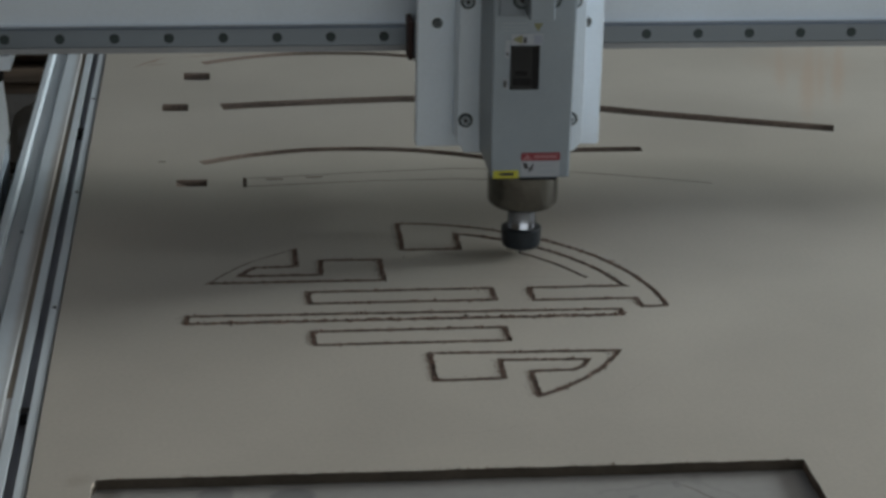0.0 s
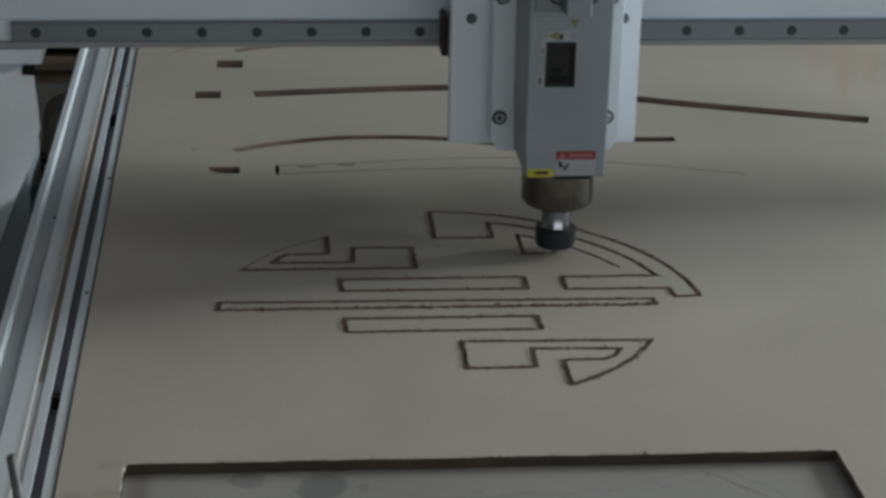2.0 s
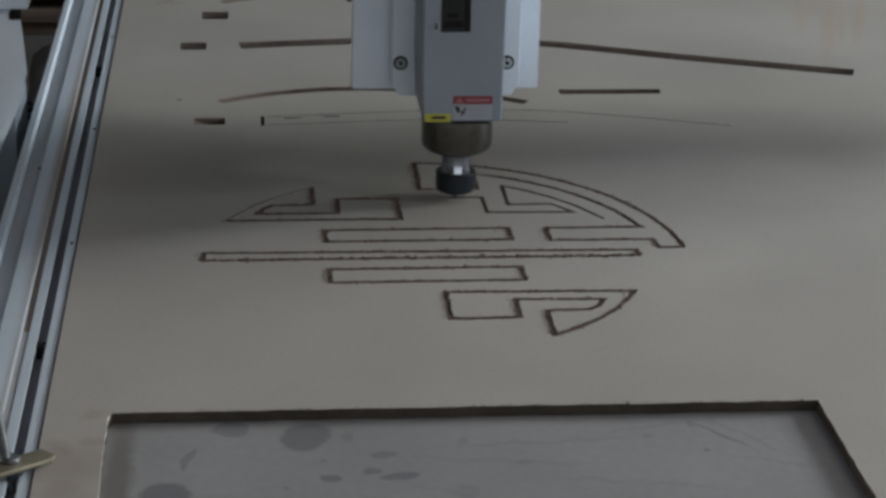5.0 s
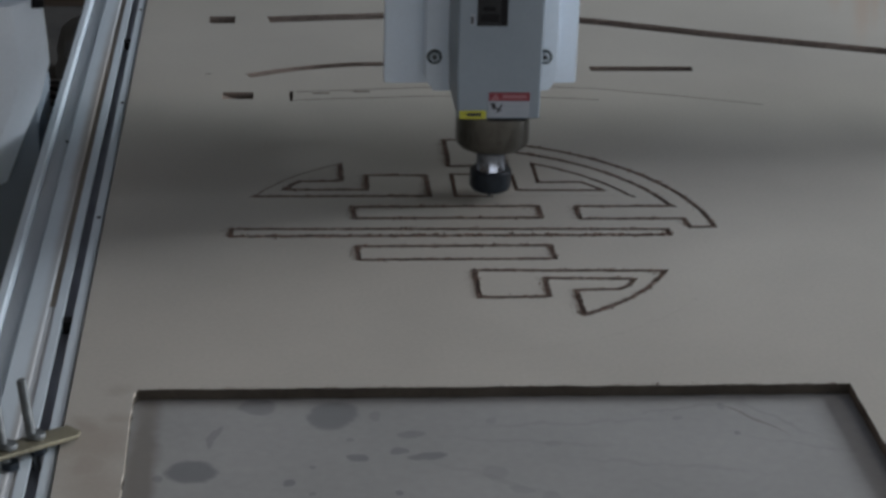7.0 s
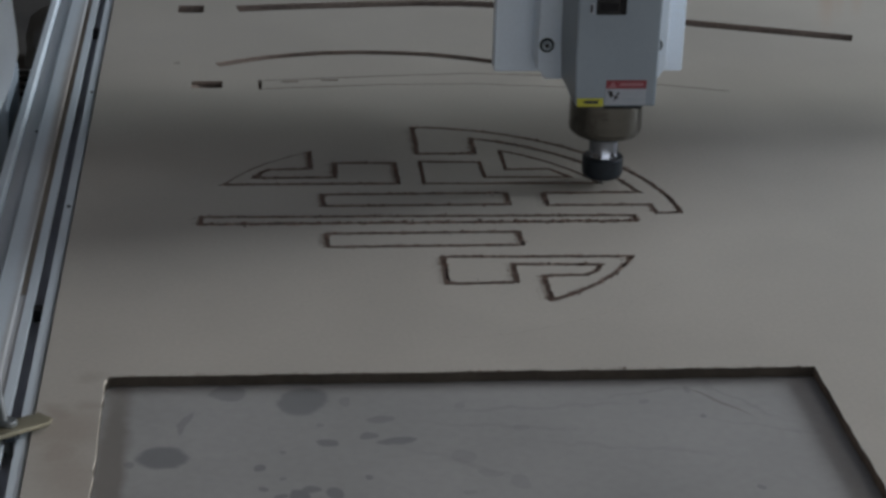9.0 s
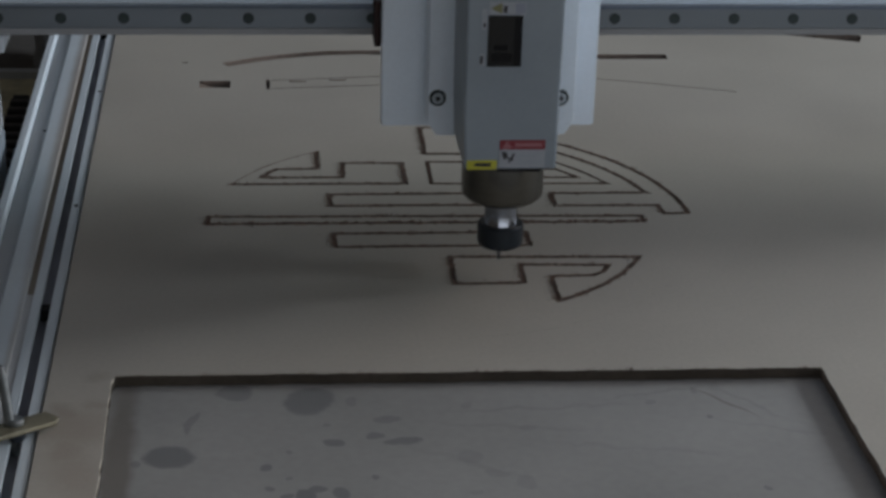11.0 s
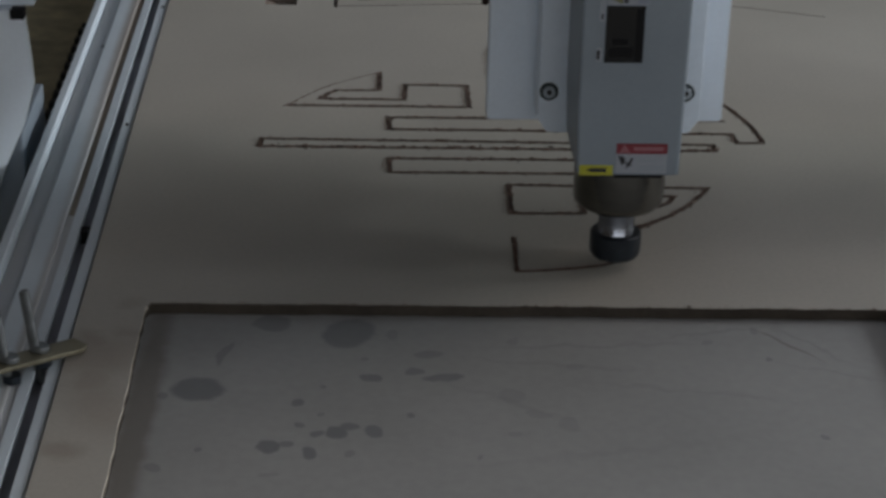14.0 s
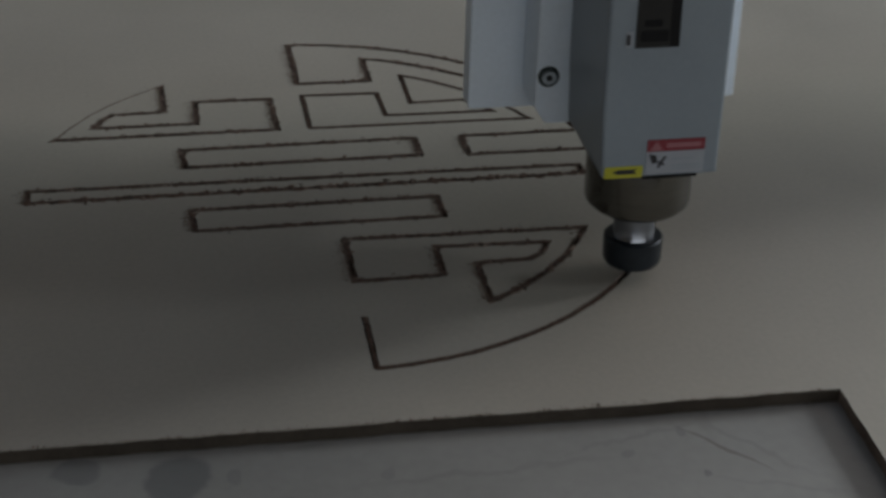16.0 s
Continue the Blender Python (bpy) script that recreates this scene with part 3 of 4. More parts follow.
layer(in_sheet & ~in_hole & ~in_groove, 0.0, 0)
layer(in_sheet & ~in_hole & in_groove, -DEEP, 3)
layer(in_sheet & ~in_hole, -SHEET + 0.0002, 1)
for lp in loops:
    z = -SHEET + 0.0002 if (lp is bounds or any(lp is h for h in holes)) else -DEEP
    base = len(pts3)
    for p in lp:
        pts3.extend([(p[0], p[1], 0.0), (p[0], p[1], z)])
    n = len(lp)
    for i in range(n):
        j = (i + 1) % n
        if lp is holes[0] and max(lp[i].x, lp[j].x) < -0.285:  # raw rim painted pale as if lit, over the shaded cut
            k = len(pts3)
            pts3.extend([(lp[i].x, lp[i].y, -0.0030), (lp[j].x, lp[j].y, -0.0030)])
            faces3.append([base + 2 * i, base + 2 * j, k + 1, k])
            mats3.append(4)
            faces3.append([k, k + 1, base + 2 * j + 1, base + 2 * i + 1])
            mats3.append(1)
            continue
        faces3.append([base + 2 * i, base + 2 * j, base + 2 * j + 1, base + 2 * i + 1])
        # the right wall takes the paler copy, its light painted in
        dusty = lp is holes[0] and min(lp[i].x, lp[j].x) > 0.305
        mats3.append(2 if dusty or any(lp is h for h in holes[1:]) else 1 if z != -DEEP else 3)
me = bpy.data.meshes.new("fibreboard_sheet")
me.from_pydata(pts3, [], faces3)
me.materials.append(BOARD)
me.materials.append(CORE_SHADED)
me.materials.append(DUST_LIT)
me.materials.append(GROOVE)
me.materials.append(LIT_RIM)
me.polygons.foreach_set("material_index", mats3)
me.update()
sheet = tagged(new("fibreboard_sheet", me), "large beige fibreboard sheet with routed outlines and cut-outs", "board")

# crumbs of fibre along the finished cuts
crumbs, dusting = bmesh.new(), bmesh.new()
for pts in OUTLINES:
    for p in dense(pts, 0.0004):
        if pts is OUTLINES[0] and scratch_only(p):
            continue
        if rnd.random() < 0.55 + 0.45 * math.sin(p.x * 210 + p.y * 130) * math.sin(p.x * 71 + 1.0):
            q = p + Vector((rnd.gauss(0, 0.0017), rnd.gauss(0.0003, 0.0019)))
            r = rnd.uniform(0.0006, 0.0020) * rnd.uniform(0.5, 1.0)
            if pts is OUTLINES[2] and p.y < 0.0:  # this cut is choked with fibre
                r *= 1.7
            turn = rnd.uniform(0, 6.3)
            lo = [crumbs.verts.new((q.x + r * 1.5 * math.cos(turn + a), q.y + r * math.sin(turn + a), 0.0001)) for a in (0, 2.1, 4.2)]
            hi = crumbs.verts.new((q.x, q.y, rnd.uniform(0.35, 0.8) * r))
            for i in range(3):
                crumbs.faces.new((lo[i], lo[(i + 1) % 3], hi))
    n = len(pts)
    for i in range(n):
        p, q = Vector(pts[i]), Vector(pts[(i + 1) % n])
        if abs(q.x - p.x) < 0.35 * abs(q.y - p.y) and (q - p).length > 0.015:
            for _ in range(int((q - p).length * 4500)):
                w = p.lerp(q, rnd.random()) + Vector((-abs(rnd.gauss(0, 0.0035)) - 0.001, rnd.gauss(0, 0.001)))
                r = rnd.uniform(0.0003, 0.0008)
                lo = [dusting.verts.new((w.x + 1.6 * r * math.cos(a), w.y + r * math.sin(a), 0.0001)) for a in (0.3, 2.4, 4.5)]
                hi = dusting.verts.new((w.x, w.y, 0.35 * r))
                for k in range(3):
                    dusting.faces.new((lo[k], lo[(k + 1) % 3], hi))
# fuzz along the far edge of the large cut-out
for _ in range(240):
    x = rnd.uniform(-0.285, 0.305)
    r = rnd.uniform(0.0003, 0.0008) if rnd.random() < 0.96 else rnd.uniform(0.001, 0.0016)
    y = -0.3357 - 0.0068 * x + abs(rnd.gauss(0, 0.0011))
    lo = [crumbs.verts.new((x + 1.4 * r * math.cos(a), y + r * math.sin(a), 0.0001)) for a in (0.3, 2.4, 4.5)]
    hi = crumbs.verts.new((x, y, 1.0 * r))
    for k in range(3):
        crumbs.faces.new((lo[k], lo[(k + 1) % 3], hi))
# dust heaped up in the near ends of the cut-outs
for x0, x1, y0, y1, share in ((-0.232, -0.196, 0.4145, 0.440, 0.5),):
    prism([(x0 + 0.0003, -0.0025), (x0 + (x1 - x0) * share, -0.0085), (x0 + (x1 - x0) * share, -0.0094), (x0 + 0.0003, -0.0094)], "y", y0 + 0.0003, y1 - 0.0003, bm=dusting)
for dy, d in ((0.0, 0.017), (0.4575, 0.018)):
    line = [Vector((x, y + dy)) for x, y in below(CURVE[:6], d)]
    l, r = aside(line, 0.0080, False), aside(line, -0.0080, False)
    lv = [dusting.verts.new((p.x, p.y, -0.0012 - 0.0015 * i)) for i, p in enumerate(l)]
    rv = [dusting.verts.new((p.x, p.y, -0.0012 - 0.0015 * i)) for i, p in enumerate(r)]
    for i in range(5):
        dusting.faces.new((lv[i], lv[i + 1], rv[i + 1], rv[i]))
tagged(part("fibre_crumbs", crumbs, CHIPS), "reddish brown fibre crumbs along the cut lines", "sawdust", kind="stuff")
tagged(part("fibre_dust", dusting, DUSTING), "pale brown fibre dust beside the cut lines", "sawdust", kind="stuff")


# ---------------------------------------------------------------- strips that the cutter takes out
SPAN_A = [(0.0, 0.0965), (0.5, 0.1353), (1.0, 0.1552), (1.5, 0.1880), (2.0, 0.2259), (2.5, 0.2590), (3.0, 0.2978), (5.5, 0.4720), (6.0, 0.5019),
          (6.5, 0.5345), (7.0, 0.5686), (7.5, 0.6055), (8.0, 0.6432), (8.5, 0.6798), (9.0, INNER_LEN[-1])]
SPAN_B = [(11.88, 0.0), (12.0, 0.0090), (12.5, 0.0484), (13.0, 0.0776), (13.5, 0.1143), (14.0, 0.1495), (14.5, 0.1884), (15.0, 0.2261), (15.5, 0.2638), (16.0, 0.3006)]


def strip_pieces(parent, pts, table, s0, s1, span, w):
    """Short lengths of board face along the line, each with the time at which the cutter reaches it."""
    out = []
    n = max(1, round((s1 - s0) / 0.0075))
    for i in range(n):
        a, b = s0 + (s1 - s0) * i / n, s0 + (s1 - s0) * (i + 1) / n
        marks = [a] + [s for s in table if a + 0.0006 < s < b - 0.0006] + [b]
        line = [Vector(point_at(pts, table, s)) for s in marks]
        # carry the outer ends on, so that neighbours meet
        d0, d1 = (line[1] - line[0]).normalized(), (line[-1] - line[-2]).normalized()
        line[0], line[-1] = line[0] - d0 * 0.0002, line[-1] + d1 * 0.0002
        l, r = aside(line, w / 2, False), aside(line, -w / 2, False)
        cx, cy = (line[0] + line[-1]) / 2
        bm = prism([(p.x, p.y) for p in l + r[::-1]], "z", -0.0035, -0.00004)
        ob = part("strip_piece", bm, BOARD, parent)
        out.append((ob, float(np.interp((a + b) / 2, [s for _, s in span], [t for t, _ in span])), cx, cy))
    return out


strip_a = tagged(empty("uncut_inner_outline"), "beige strip of board face ahead of the cutter", "board strip")
strip_b = tagged(empty("uncut_lower_outline"), "beige curved strip of board face ahead of the cutter", "board strip")
pieces = strip_pieces(strip_a, INNER_PATH, INNER_LEN, 0.0965, INNER_LEN[-1] - 0.002, SPAN_A, W * 1.2)
pieces += strip_pieces(strip_b, LOWER, LOWER_LEN, 0.0, LOWER_END, SPAN_B, W * 1.3)

# small clumps of fibre that the cutter throws up out of the slot
fresh = tagged(empty("fresh_fibre_crumbs"), "reddish brown fibre crumbs thrown up by the cutter", "sawdust")
clumps = []
for ob, t, cx, cy in pieces:
    lower = ob.parent is strip_b
    pts, table = (LOWER, LOWER_LEN) if lower else (INNER_PATH, INNER_LEN)
    span = SPAN_B if lower else SPAN_A
    s = float(np.interp(t, [a for a, _ in span], [v for _, v in span]))
    bm = bmesh.new()
    for _ in range(16):
        q = point_at(pts, table, s + rnd.uniform(-0.0036, 0.0036)) - (cx, cy) + (rnd.uniform(-0.0011, 0.0011), rnd.uniform(-0.0011, 0.0011))
        r, turn = rnd.uniform(0.0005, 0.0011), rnd.uniform(0, 6.3)
        lo = [bm.verts.new((q[0] + 1.3 * r * math.cos(turn + k), q[1] + r * math.sin(turn + k), -0.0012)) for k in (0, 2.1, 4.2)]
        hi = bm.verts.new((q[0], q[1], rnd.uniform(0.5, 1.9) * r))
        for k in range(3):
            bm.faces.new((lo[k], lo[(k + 1) % 3], hi))
    ob = part("crumb_clump", bm, CHIPS, fresh)
    ob.location = (cx, cy, -0.0070)
    clumps.append((ob, t, cx, cy))


# ---------------------------------------------------------------- hold-down clamp
def stud(parent, x, y, z0, z1, lean):
    prof = []
    z = z0
    while z < z1 - 0.002:
        prof += [(0.0040, z), (0.0034, z + 0.0007)]
        z += 0.0014
    prof += [(0.0037, z1 - 0.0012), (0.0028, z1)]
    ob = part("threaded_stud", turned([(r, h - z0) for r, h in prof], "z", seg=14), STUD, parent, "zinc threaded stud standing upright", smooth=False)
    ob.matrix_basis = pose(x, y, z0, lean[0], lean[1], 0)
    return ob


clamp = tagged(empty("hold_down_clamp", (-0.3555, -0.439, 0.0)), "worn steel strap clamp with threaded studs on the board edge", "clamp")
strap = part("strap", prism([(-0.062, -0.011), (0.031, -0.011), (0.039, -0.006), (0.039, 0.010), (-0.062, 0.010)], "z", 0.0, 0.0036, 0.0008), BRASS, clamp,
             "worn yellowish steel strap")
strap.matrix_basis = Matrix.Translation((0, 0, 0.0075)) @ pose(0, 0, 0, 0, 0, 48) @ pose(0, 0, 0, 0, 9, 0)
stud(clamp, -0.001, 0.002, -0.024, 0.0625, (1, -6))
stud(clamp, -0.0195, -0.024, -0.024, 0.0545, (1, -5))
hexa = [(0.0075 * math.cos(k * math.pi / 3), 0.0075 * math.sin(k * math.pi / 3)) for k in range(6)]
for x, y, z in ((-0.001, 0.002, 0.0125), (-0.019, -0.024, 0.0175)):
    washer = part("washer", turned([(0.0068, 0), (0.0068, 0.0030), (0.0055, 0.0040)], "z", seg=20), STUD, clamp)
    washer.matrix_basis = pose(x, y, z, 0, 9, 0)
nut = part("hex_nut", prism(hexa, "z", 0, 0.006, 0.0006), BLACK, clamp, "grimy dark hex nut under the strap")
nut.matrix_basis = pose(-0.0005, 0.002, -0.0013, 0, 0, 12)
nut = part("hex_nut", prism(hexa, "z", 0, 0.006, 0.0006), BLACK, clamp, "grimy dark hex nut under the strap")
nut.matrix_basis = pose(-0.0185, -0.024, -0.0004, 0, 0, 40)


# ---------------------------------------------------------------- cable chain in the side tray
chain = tagged(empty("cable_chain", (-0.503, 0, -0.2305)), "black plastic cable chain lying in the side tray", "cable chain")
LINKS, PITCH = 30, 0.0345
for k in range(LINKS):
    y = -PITCH * (k + 1)
    link = box(-0.0135, 0.0135, y, y + 0.0180, 0.0, 0.030, 0.003)
    box(-0.0145, -0.0110, y + 0.0150, y + 0.0345, 0.003, 0.024, 0.001, bm=link)
    box(0.0110, 0.0145, y + 0.0150, y + 0.0345, 0.003, 0.024, 0.001, bm=link)
    part("link", link, CHAIN, chain)
    part("link_joint", box(-0.0108, 0.0108, y + 0.0182, y + 0.0343, 0.0, 0.013), TRAY, chain, "dusty brown joint between links")
part("bend", turned([(0.006, -0.013), (0.014, -0.011), (0.014, 0.011), (0.006, 0.013)], "x", (0, 0.001, 0.0145), 20), CHAIN, chain, "rounded bend of the chain", smooth=True)


# ---------------------------------------------------------------- clutter on the floor behind the bed
sack_mesh = bmesh.new()
bmesh.ops.create_uvsphere(sack_mesh, u_segments=28, v_segments=18, radius=1.0)
for v in sack_mesh.verts:
    crease = 1 + 0.16 * noise.noise(v.co * 2.3) + 0.05 * noise.noise(v.co * 7.0)
    v.co = Vector((v.co.x * 0.115 * crease, v.co.y * 0.20 * crease, max(-0.095, v.co.z * 0.105 * crease)))
sack = tagged(part("sack", sack_mesh, SACK, smooth=True), "dull grey plastic sack lying on the dark floor", "sack")
sack.location = (-0.565, 2.85, -0.705)
stack = tagged(empty("board_stack", (-0.72, 3.9, -0.8)), "dark brown stack of rough boards on the floor", "board stack")
for k in range(7):
    dx = 0.03 * math.sin(k * 2.1)
    part("plank", box(-0.45 + dx, 0.45 + dx, -0.30 + 0.05 * math.sin(k * 3.7), 0.3, 0.0402 * k, 0.0402 * k + 0.038, 0.003), PLANK, stack)


# ---------------------------------------------------------------- gantry
OFF = 0.1985
gantry = tagged(empty("gantry"), "white painted steel gantry bridge across the bed with linear rail", "gantry")
part("beam", prism([(0.0102, 0.1708), (0.16, 0.1708), (0.16, 0.36), (0.014, 0.36), (0.014, 0.2015), (0.0102, 0.2015)],
                   "x", -0.66, 1.06), PAINT, gantry, "white painted steel cross beam")
part("beam_lip", box(-0.66, 1.06, 0.003, 0.0100, 0.1708, 0.1776, 0.0008), LIP, gantry, "dull grey lower lip under the rail")
rail = part("rail", prism([(0.0, 0.1782), (0.0095, 0.1782), (0.0095, 0.2005), (0.0, 0.2005), (-0.002, 0.1990), (-0.002, 0.1797)], "x", -0.44, 1.0), RAIL, gantry,
            "grey ground steel linear rail")
cap = None
for k in range(24):
    bm = turned([(0.0056, -0.0012), (0.0056, -0.0023), (0.0050, -0.0026), (0.0010, -0.0026)], "y", seg=16)
    cap = part("rail_bolt", bm, RING, rail, "dark counterbored rail bolt") if cap is None else cap
    ob = cap if k == 0 else new("rail_bolt", cap.data)
    ob.parent = rail
    ob.location = (-0.414 + 0.06 * k, 0, 0.1892)
    if k:
        tagged(ob, "dark counterbored rail bolt")
part("side_bracket", box(-0.66, -0.4095, 0.0, 0.10, 0.1530, 0.1703, 0.0015), PAINT, gantry, "white painted bracket under the beam")
part("rubber_stop", box(-0.4295, -0.4172, -0.0120, 0.0015, 0.1440, 0.1528, 0.001), RUBBER, gantry, "black rubber stop")
# the leg is a folded plate: a front face, and a cheek that turns towards the bed
EDGE = [(-0.4225, 0.1526), (-0.4203, 0.143), (-0.4168, 0.100), (-0.4160, 0.076), (-0.4275, 0.036), (-0.4440, 0.0), (-0.4680, -0.06)]
leg_mesh = bmesh.new()
section = [(-0.66, -0.036), (-0.40, -0.036), (-0.028, -0.036), (-0.024, -0.0335), (-0.004, 0.001), (0.0, 0.006), (0.0, 0.014), (-0.66, 0.014)]
rows = []
for ex, ez in EDGE:
    rows.append([leg_mesh.verts.new((max(-0.66, ex + dx), y, ez)) for dx, y in section])
for r0, r1 in zip(rows, rows[1:]):
    for i in range(len(section)):
        j = (i + 1) % len(section)
        leg_mesh.faces.new((r0[i], r0[j], r1[j], r1[i]))
leg_mesh.faces.new(rows[0][::-1])
leg_mesh.faces.new(rows[-1])
bmesh.ops.remove_doubles(leg_mesh, verts=leg_mesh.verts, dist=0.0002)
part("upper_leg", leg_mesh, LEGPAINT_LIT, gantry, "white painted tapering folded side leg", smooth=True)
part("lower_leg", box(-0.64, -0.4335, 0.03, 0.16, -0.2303, 0.02, 0.002), BOXPAINT, gantry, "grey painted lower leg")

# ---------------------------------------------------------------- sliding block on the rail
carriage = tagged(empty("rail_carriage"), "steel carriage block with red-brown wipers on the rail", "carriage")
part("block", box(-0.0995, 0.098, -0.0290, -0.0025, 0.166, 0.214, 0.002), RAIL, carriage, "grey steel bearing block")
for x in (-0.1060, 0.0985):
    part("wiper", box(x, x + 0.006, -0.0280, 0.006, 0.168, 0.213, 0.0015), REDDISH, carriage, "dark red-brown end wiper")

# ---------------------------------------------------------------- router head
head = tagged(empty("router_head"), "grey-white router head with spindle, labels and collet", "router head")


def bolt_ring(parent, x, y, z, r, name="bolt", label="dark-rimmed socket bolt", metal=BOLT):
    ob = part(name, turned([(r, 0.0), (r, -0.0010), (r * 0.93, -0.0016), (r * 0.70, -0.0016), (r * 0.70, -0.0006), (r * 0.2, -0.0006)], "y", seg=28), RING, parent, label)
    ob.location = (x, y, z)
    part("bolt_head", turned([(r * 0.66, -0.0004), (r * 0.66, -0.0030), (r * 0.58, -0.0036), (r * 0.34, -0.0036), (r * 0.30, -0.0010), (r * 0.05, -0.0010)], "y", seg=24), metal, ob)
    # dark plug painted in for the shade inside the hex socket
    part("socket_shade", prism([(r * 0.32 * math.cos(k * math.pi / 3), r * 0.32 * math.sin(k * math.pi / 3)) for k in range(6)], "y", -0.0034, -0.0012), INK, ob)
    return ob


outer = part("back_plate", prism([(-0.1010, 0.0820), (-0.0990, 0.0805), (0.0994, 0.0805), (0.1014, 0.0820), (0.1014, 0.75), (-0.1010, 0.75)], "y", 0.126, 0.146, 0.0012), PAINT, head,
             "wide white painted back plate")
part("slide_block", box(-0.08, 0.09, 0.1112, 0.1680, 0.112, 0.46), RAIL, head)
outer.location = (-0.0026, -0.035, 0.0117)
inner = part("front_plate", prism([(-0.0615, 0.098), (-0.0535, 0.0860), (-0.0500, 0.0855), (0.0627, 0.0855), (0.0667, 0.0860), (0.0747, 0.098), (0.0747, 0.62), (-0.0615, 0.62)], "y", 0.085, 0.1258, 0.0012),
             PAINT, head, "white painted front plate with bolts")
inner.location = (-0.0020, -0.035, 0.0117)
for x in (-0.0528, 0.0610):
    for z in (0.1225, 0.2520, 0.38):
        bolt_ring(inner, x, 0.0848, z, 0.0078)
for x in (-0.0798, 0.0822):
    for z in (0.2190, 0.35):
        bolt_ring(outer, x, 0.1258, z, 0.0056, metal=DARKBOLT)

F = -0.0510
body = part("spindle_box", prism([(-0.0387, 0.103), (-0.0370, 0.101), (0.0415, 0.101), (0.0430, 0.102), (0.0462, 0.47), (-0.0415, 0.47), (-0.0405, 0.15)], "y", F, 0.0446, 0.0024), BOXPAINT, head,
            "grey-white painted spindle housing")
body.location = (0, 0.005, -0.0015)


def plate(name, x0, x1, z0, z1, mat, label="", depth=0.0006, lift=0.0, parent=None):
    return part(name, box(x0, x1, F - depth - lift, F - lift, z0, z1), mat, parent or body, label)


def shape(name, pts, mat, label="", lift=0.0006, depth=0.0003):
    return part(name, prism(pts, "y", F - lift - depth, F - lift), mat, body, label)


plate("window", -0.0222, 0.0077, 0.1965, 0.2425, DARKGLASS, "dark inspection window", 0.0008)
plate("window_post", 0.0012, 0.0074, 0.1968, 0.2400, RUBBER, "", 0.0004, 0.0009)
plate("window_detail", -0.0188, -0.0003, 0.2010, 0.2085, RUBBER, "", 0.0004, 0.0009)
plate("window_detail", -0.0168, -0.0048, 0.2115, 0.2160, RUBBER, "", 0.0003, 0.0009)
plate("warning_strip", -0.0215, 0.0105, 0.2435, 0.2545, LABEL, "pale warning strip above the window")
shape("blue_patch", [(0.0010, 0.2445), (0.0098, 0.2445), (0.0098, 0.2535), (0.0010, 0.2535)], LILAC, "pale blue pictogram")
shape("warning_triangle", [(-0.0208, 0.2490), (-0.0105, 0.2440), (-0.0105, 0.2540)], OLIVE, "small yellow warning triangle")
shape("warning_mark", [(-0.0095, 0.2450), (-0.0060, 0.2450), (-0.0060, 0.2512), (-0.0095, 0.2512)], INK)
shape("warning_triangle", [(0.0005, 0.2655), (0.0100, 0.2655), (0.0052, 0.2570)], OLIVE, "small yellow warning triangle", 0.0)
for z in (0.2575, 0.2610, 0.2650):
    plate("print_bar", -0.0320, -0.0060, z, z + 0.0011, PALEINK)
plate("side_label", -0.0285, -0.0240, 0.1975, 0.2080, LABEL, "small pale side label")
plate("print_bar", -0.0282, -0.0258, 0.1990, 0.2065, INK, "", 0.0003, 0.0007)
plate("side_label", -0.0275, -0.0232, 0.2300, 0.2480, LABEL, "small pale side label")
plate("print_bar", -0.0262, -0.0245, 0.2320, 0.2360, INK, "", 0.0003, 0.0007)
plate("print_bar", -0.0262, -0.0245, 0.2400, 0.2450, PALEINK, "", 0.0003, 0.0007)
plate("caution_label", -0.0080, 0.0325, 0.1035, 0.1200, LABEL, "pale caution label under a red band")
plate("red_band", -0.0080, 0.0325, 0.1202, 0.1288, RED, "red caution band")
shape("caution_triangle", [(-0.0060, 0.1212), (0.0030, 0.1212), (-0.0015, 0.1280)], PINKINK)
shape("print_bar", [(0.0055, 0.1228), (0.0295, 0.1228), (0.0295, 0.1262), (0.0055, 0.1262)], PINKINK)
shape("pictogram", [(-0.0065, 0.1185), (-0.0015, 0.1175), (-0.0005, 0.1130), (-0.0035, 0.1105), (-0.0050, 0.1140)], INK)
shape("pictogram", [(0.0010, 0.1075), (0.0060, 0.1160), (0.0043, 0.1168), (-0.0003, 0.1088)], INK)
shape("pictogram", [(-0.0010, 0.1120), (0.0045, 0.1095), (0.0050, 0.1108), (-0.0005, 0.1135)], INK)
for z, x1 in ((0.1135, 0.0245), (0.1085, 0.0305), (0.1062, 0.0305)):
    shape("print_bar", [(0.0095, z), (x1, z), (x1, z + 0.0014), (0.0095, z + 0.0014)], PALEINK)
plate("yellow_label", -0.0367, -0.0101, 0.1015, 0.1100, YELLOW, "yellow sticker with a black arrow")
shape("arrow", [(-0.0315, 0.1060), (-0.0270, 0.1042), (-0.0270, 0.1043), (-0.0165, 0.1043), (-0.0145, 0.1035), (-0.0157, 0.1060), (-0.0145, 0.1085), (-0.0165, 0.1077), (-0.0270, 0.1077), (-0.0270, 0.1078)], INK)
part("cover_plate", box(-0.0350, -0.0082, F - 0.0025, F, 0.2735, 0.47, 0.0006), RAIL, body, "dull grey cover plate")
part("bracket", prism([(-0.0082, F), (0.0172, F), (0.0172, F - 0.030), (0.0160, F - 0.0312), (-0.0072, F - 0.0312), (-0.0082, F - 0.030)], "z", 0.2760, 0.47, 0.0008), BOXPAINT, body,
     "grey painted upper bracket")
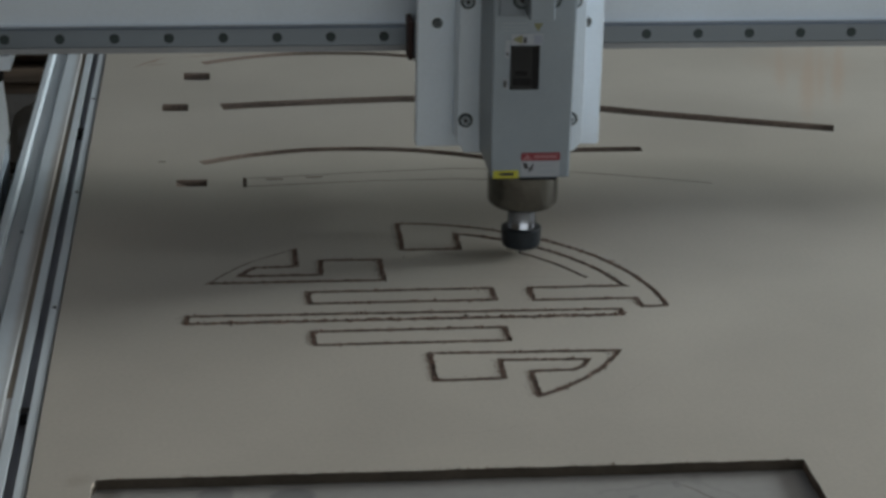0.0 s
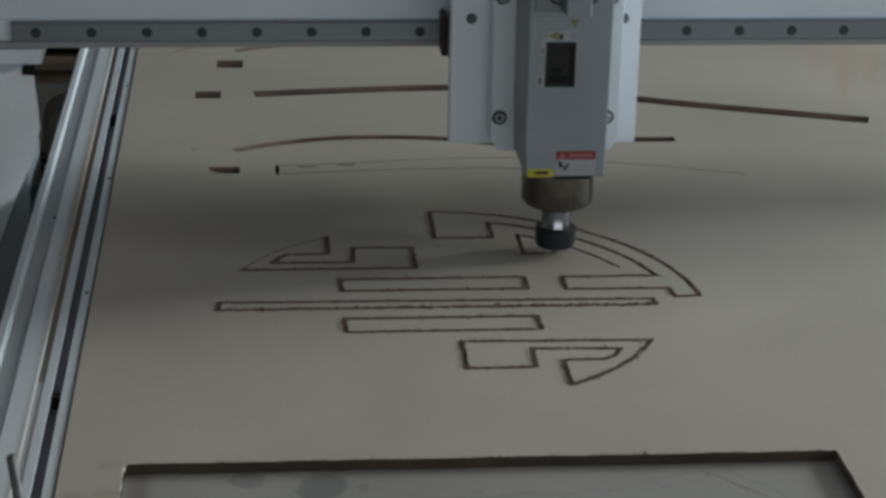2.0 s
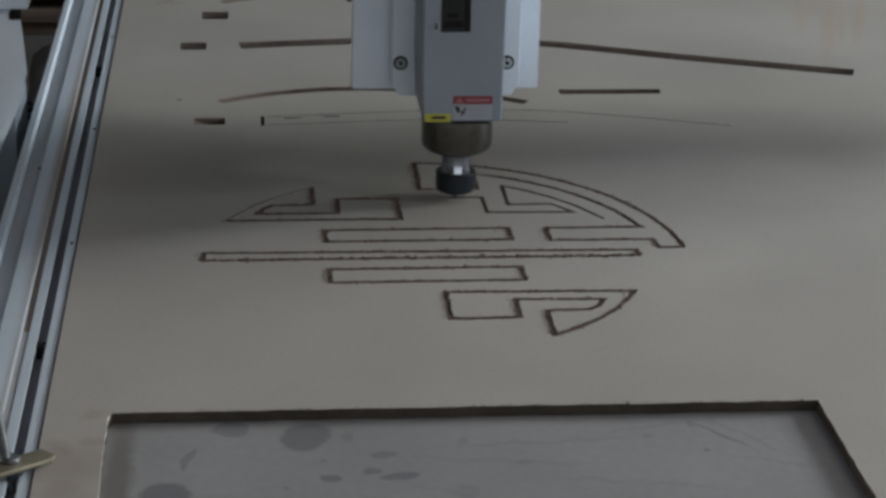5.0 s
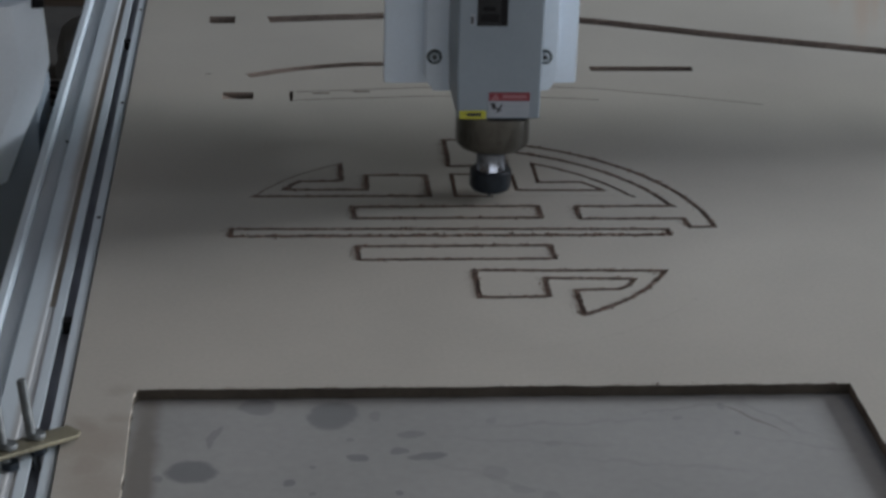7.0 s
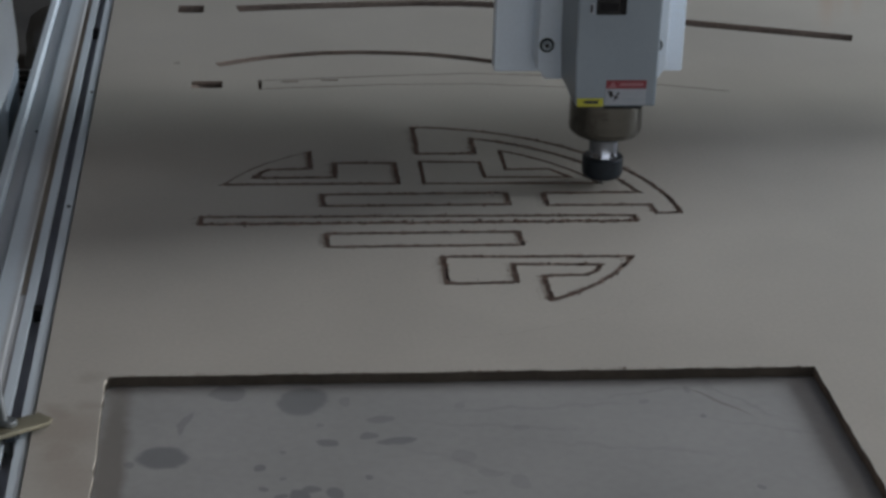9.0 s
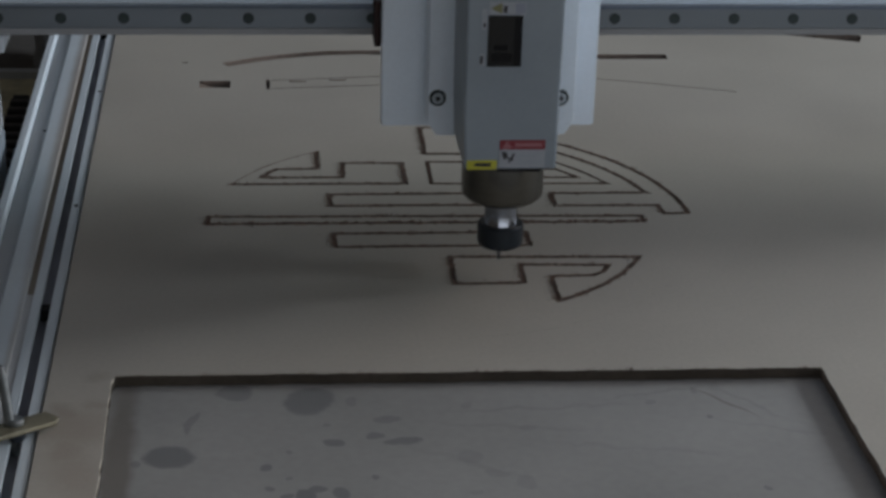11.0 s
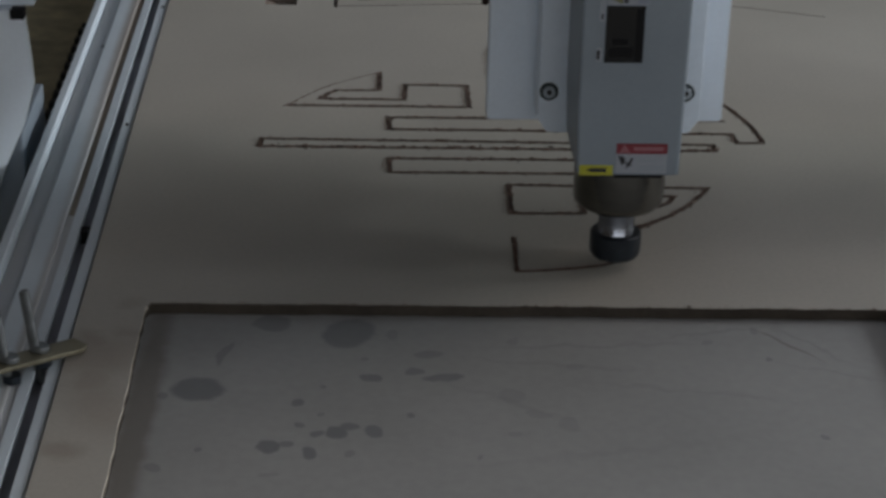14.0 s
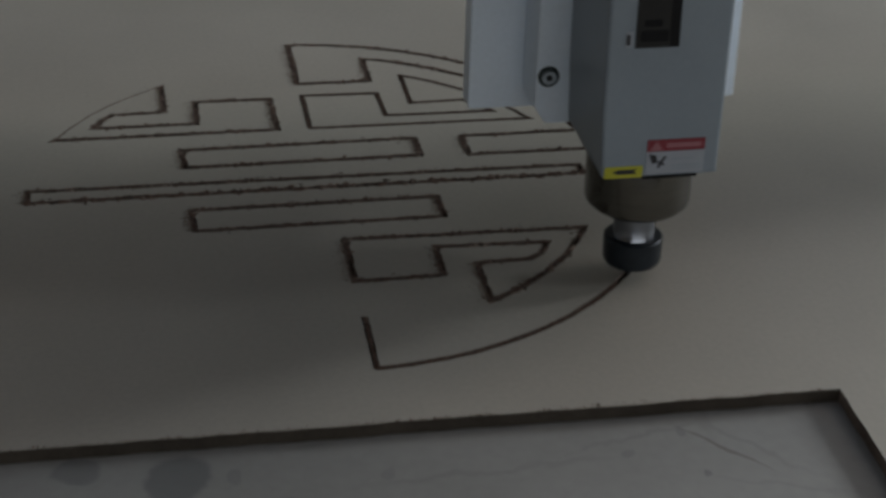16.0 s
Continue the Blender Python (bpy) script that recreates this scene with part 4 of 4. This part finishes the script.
for x in (-0.0125, 0.0185):
    bolt_ring(body, x, F - 0.0026, 0.2905, 0.0095, "hex_bolt", metal=DARKBOLT)

CX = 0.0017
collar = part("collar", turned([(0.0375, 0.0995), (0.0375, 0.0640), (0.0365, 0.0605), (0.0330, 0.0570), (0.0300, 0.0560), (0.0100, 0.0560)], "z", (CX, 0, 0), 56), COLLAR, head,
              "dull bare-steel spindle collar", smooth=True)
part("shaft", turned([(0.0158, 0.0560), (0.0158, 0.0500), (0.0150, 0.0494), (0.0150, 0.0315), (0.0160, 0.0300)], "z", (CX, 0, 0), 48), STEEL, head, "shiny turned steel shaft", smooth=True)
part("collet_nut", turned([(0.0155, 0.0312), (0.0200, 0.0310), (0.0212, 0.0298), (0.0212, 0.0150), (0.0207, 0.0122), (0.0192, 0.0098), (0.0165, 0.0084), (0.0120, 0.0078), (0.0040, 0.0076)],
                          "z", (CX, 0, 0), 48), BLACK, head, "black oxide collet nut", smooth=True)
part("dark_plate", box(-0.0085, 0.0300, F + 0.0080, 0.03, 0.0962, 0.0993, 0.0006), RUBBER, head, "thin dark plate under the housing")
part("cutter", turned([(0.0018, 0.0120), (0.0018, -0.0040), (0.0012, -0.0062), (0.0002, -0.0064)], "z", (0.0010, 0, 0), 16), STEEL, head, "thin steel router bit", smooth=True)


# ---------------------------------------------------------------- what moves
def tool_at(t):
    """Where the cutter stands: x, y and its lift."""
    start = point_at(INNER_PATH, INNER_LEN, INNER_LEN[-1])
    goal = np.array(LOWER[0])
    if t <= 9.0:
        return (*point_at(INNER_PATH, INNER_LEN, np.interp(t, [a for a, _ in SPAN_A], [b for _, b in SPAN_A])), 0.0)
    if t < 11.88:
        k = min(1.0, max(0.0, (t - 9.3) / 2.19))
        lift = 0.023 * min(1.0, (t - 9.0) / 0.3) * min(1.0, max(0.0, (11.88 - t) / 0.5))
        return (*(start + (goal - start) * k), lift)
    return (*point_at(LOWER, LOWER_LEN, np.interp(t, [a for a, _ in SPAN_B], [b for _, b in SPAN_B])), 0.0)


def motions():
    stamps = [i / 10 for i in range(161)]
    where = [(t, *tool_at(t)) for t in stamps]
    walk(head, [(t, pose(x, y, z)) for t, x, y, z in where])
    walk(gantry, [(t, pose(0, y + OFF, 0)) for t, x, y, z in where])
    walk(carriage, [(t, pose(x, y + OFF, 0)) for t, x, y, z in where])
    # the bend of the chain travels half as far as the bridge
    walk(chain, [(t, pose(-0.503, 1.055 + 0.5 * y, -0.2305)) for t, x, y, z in where])
    for ob, t, x, y in pieces:
        up, down = pose(0, 0, 0), pose(0, 0, -0.0062)
        rows = [(0, up)] if t > 0.2 else []
        rows += [(max(0.0, t - 0.10), up), (min(15.97, t + 0.04), down), (16.0, down)]
        walk(ob, rows)
    for ob, t, x, y in clumps:
        low, high = pose(x, y, -0.0070), pose(x, y, 0.0)
        rows = [(0, low)] if t > 0.1 else []
        rows += [(t + 0.04, low), (t + 0.22, high)] if t < 15.7 else [(15.9, low)]
        walk(ob, rows + [(16.0, rows[-1][1])])


motions()
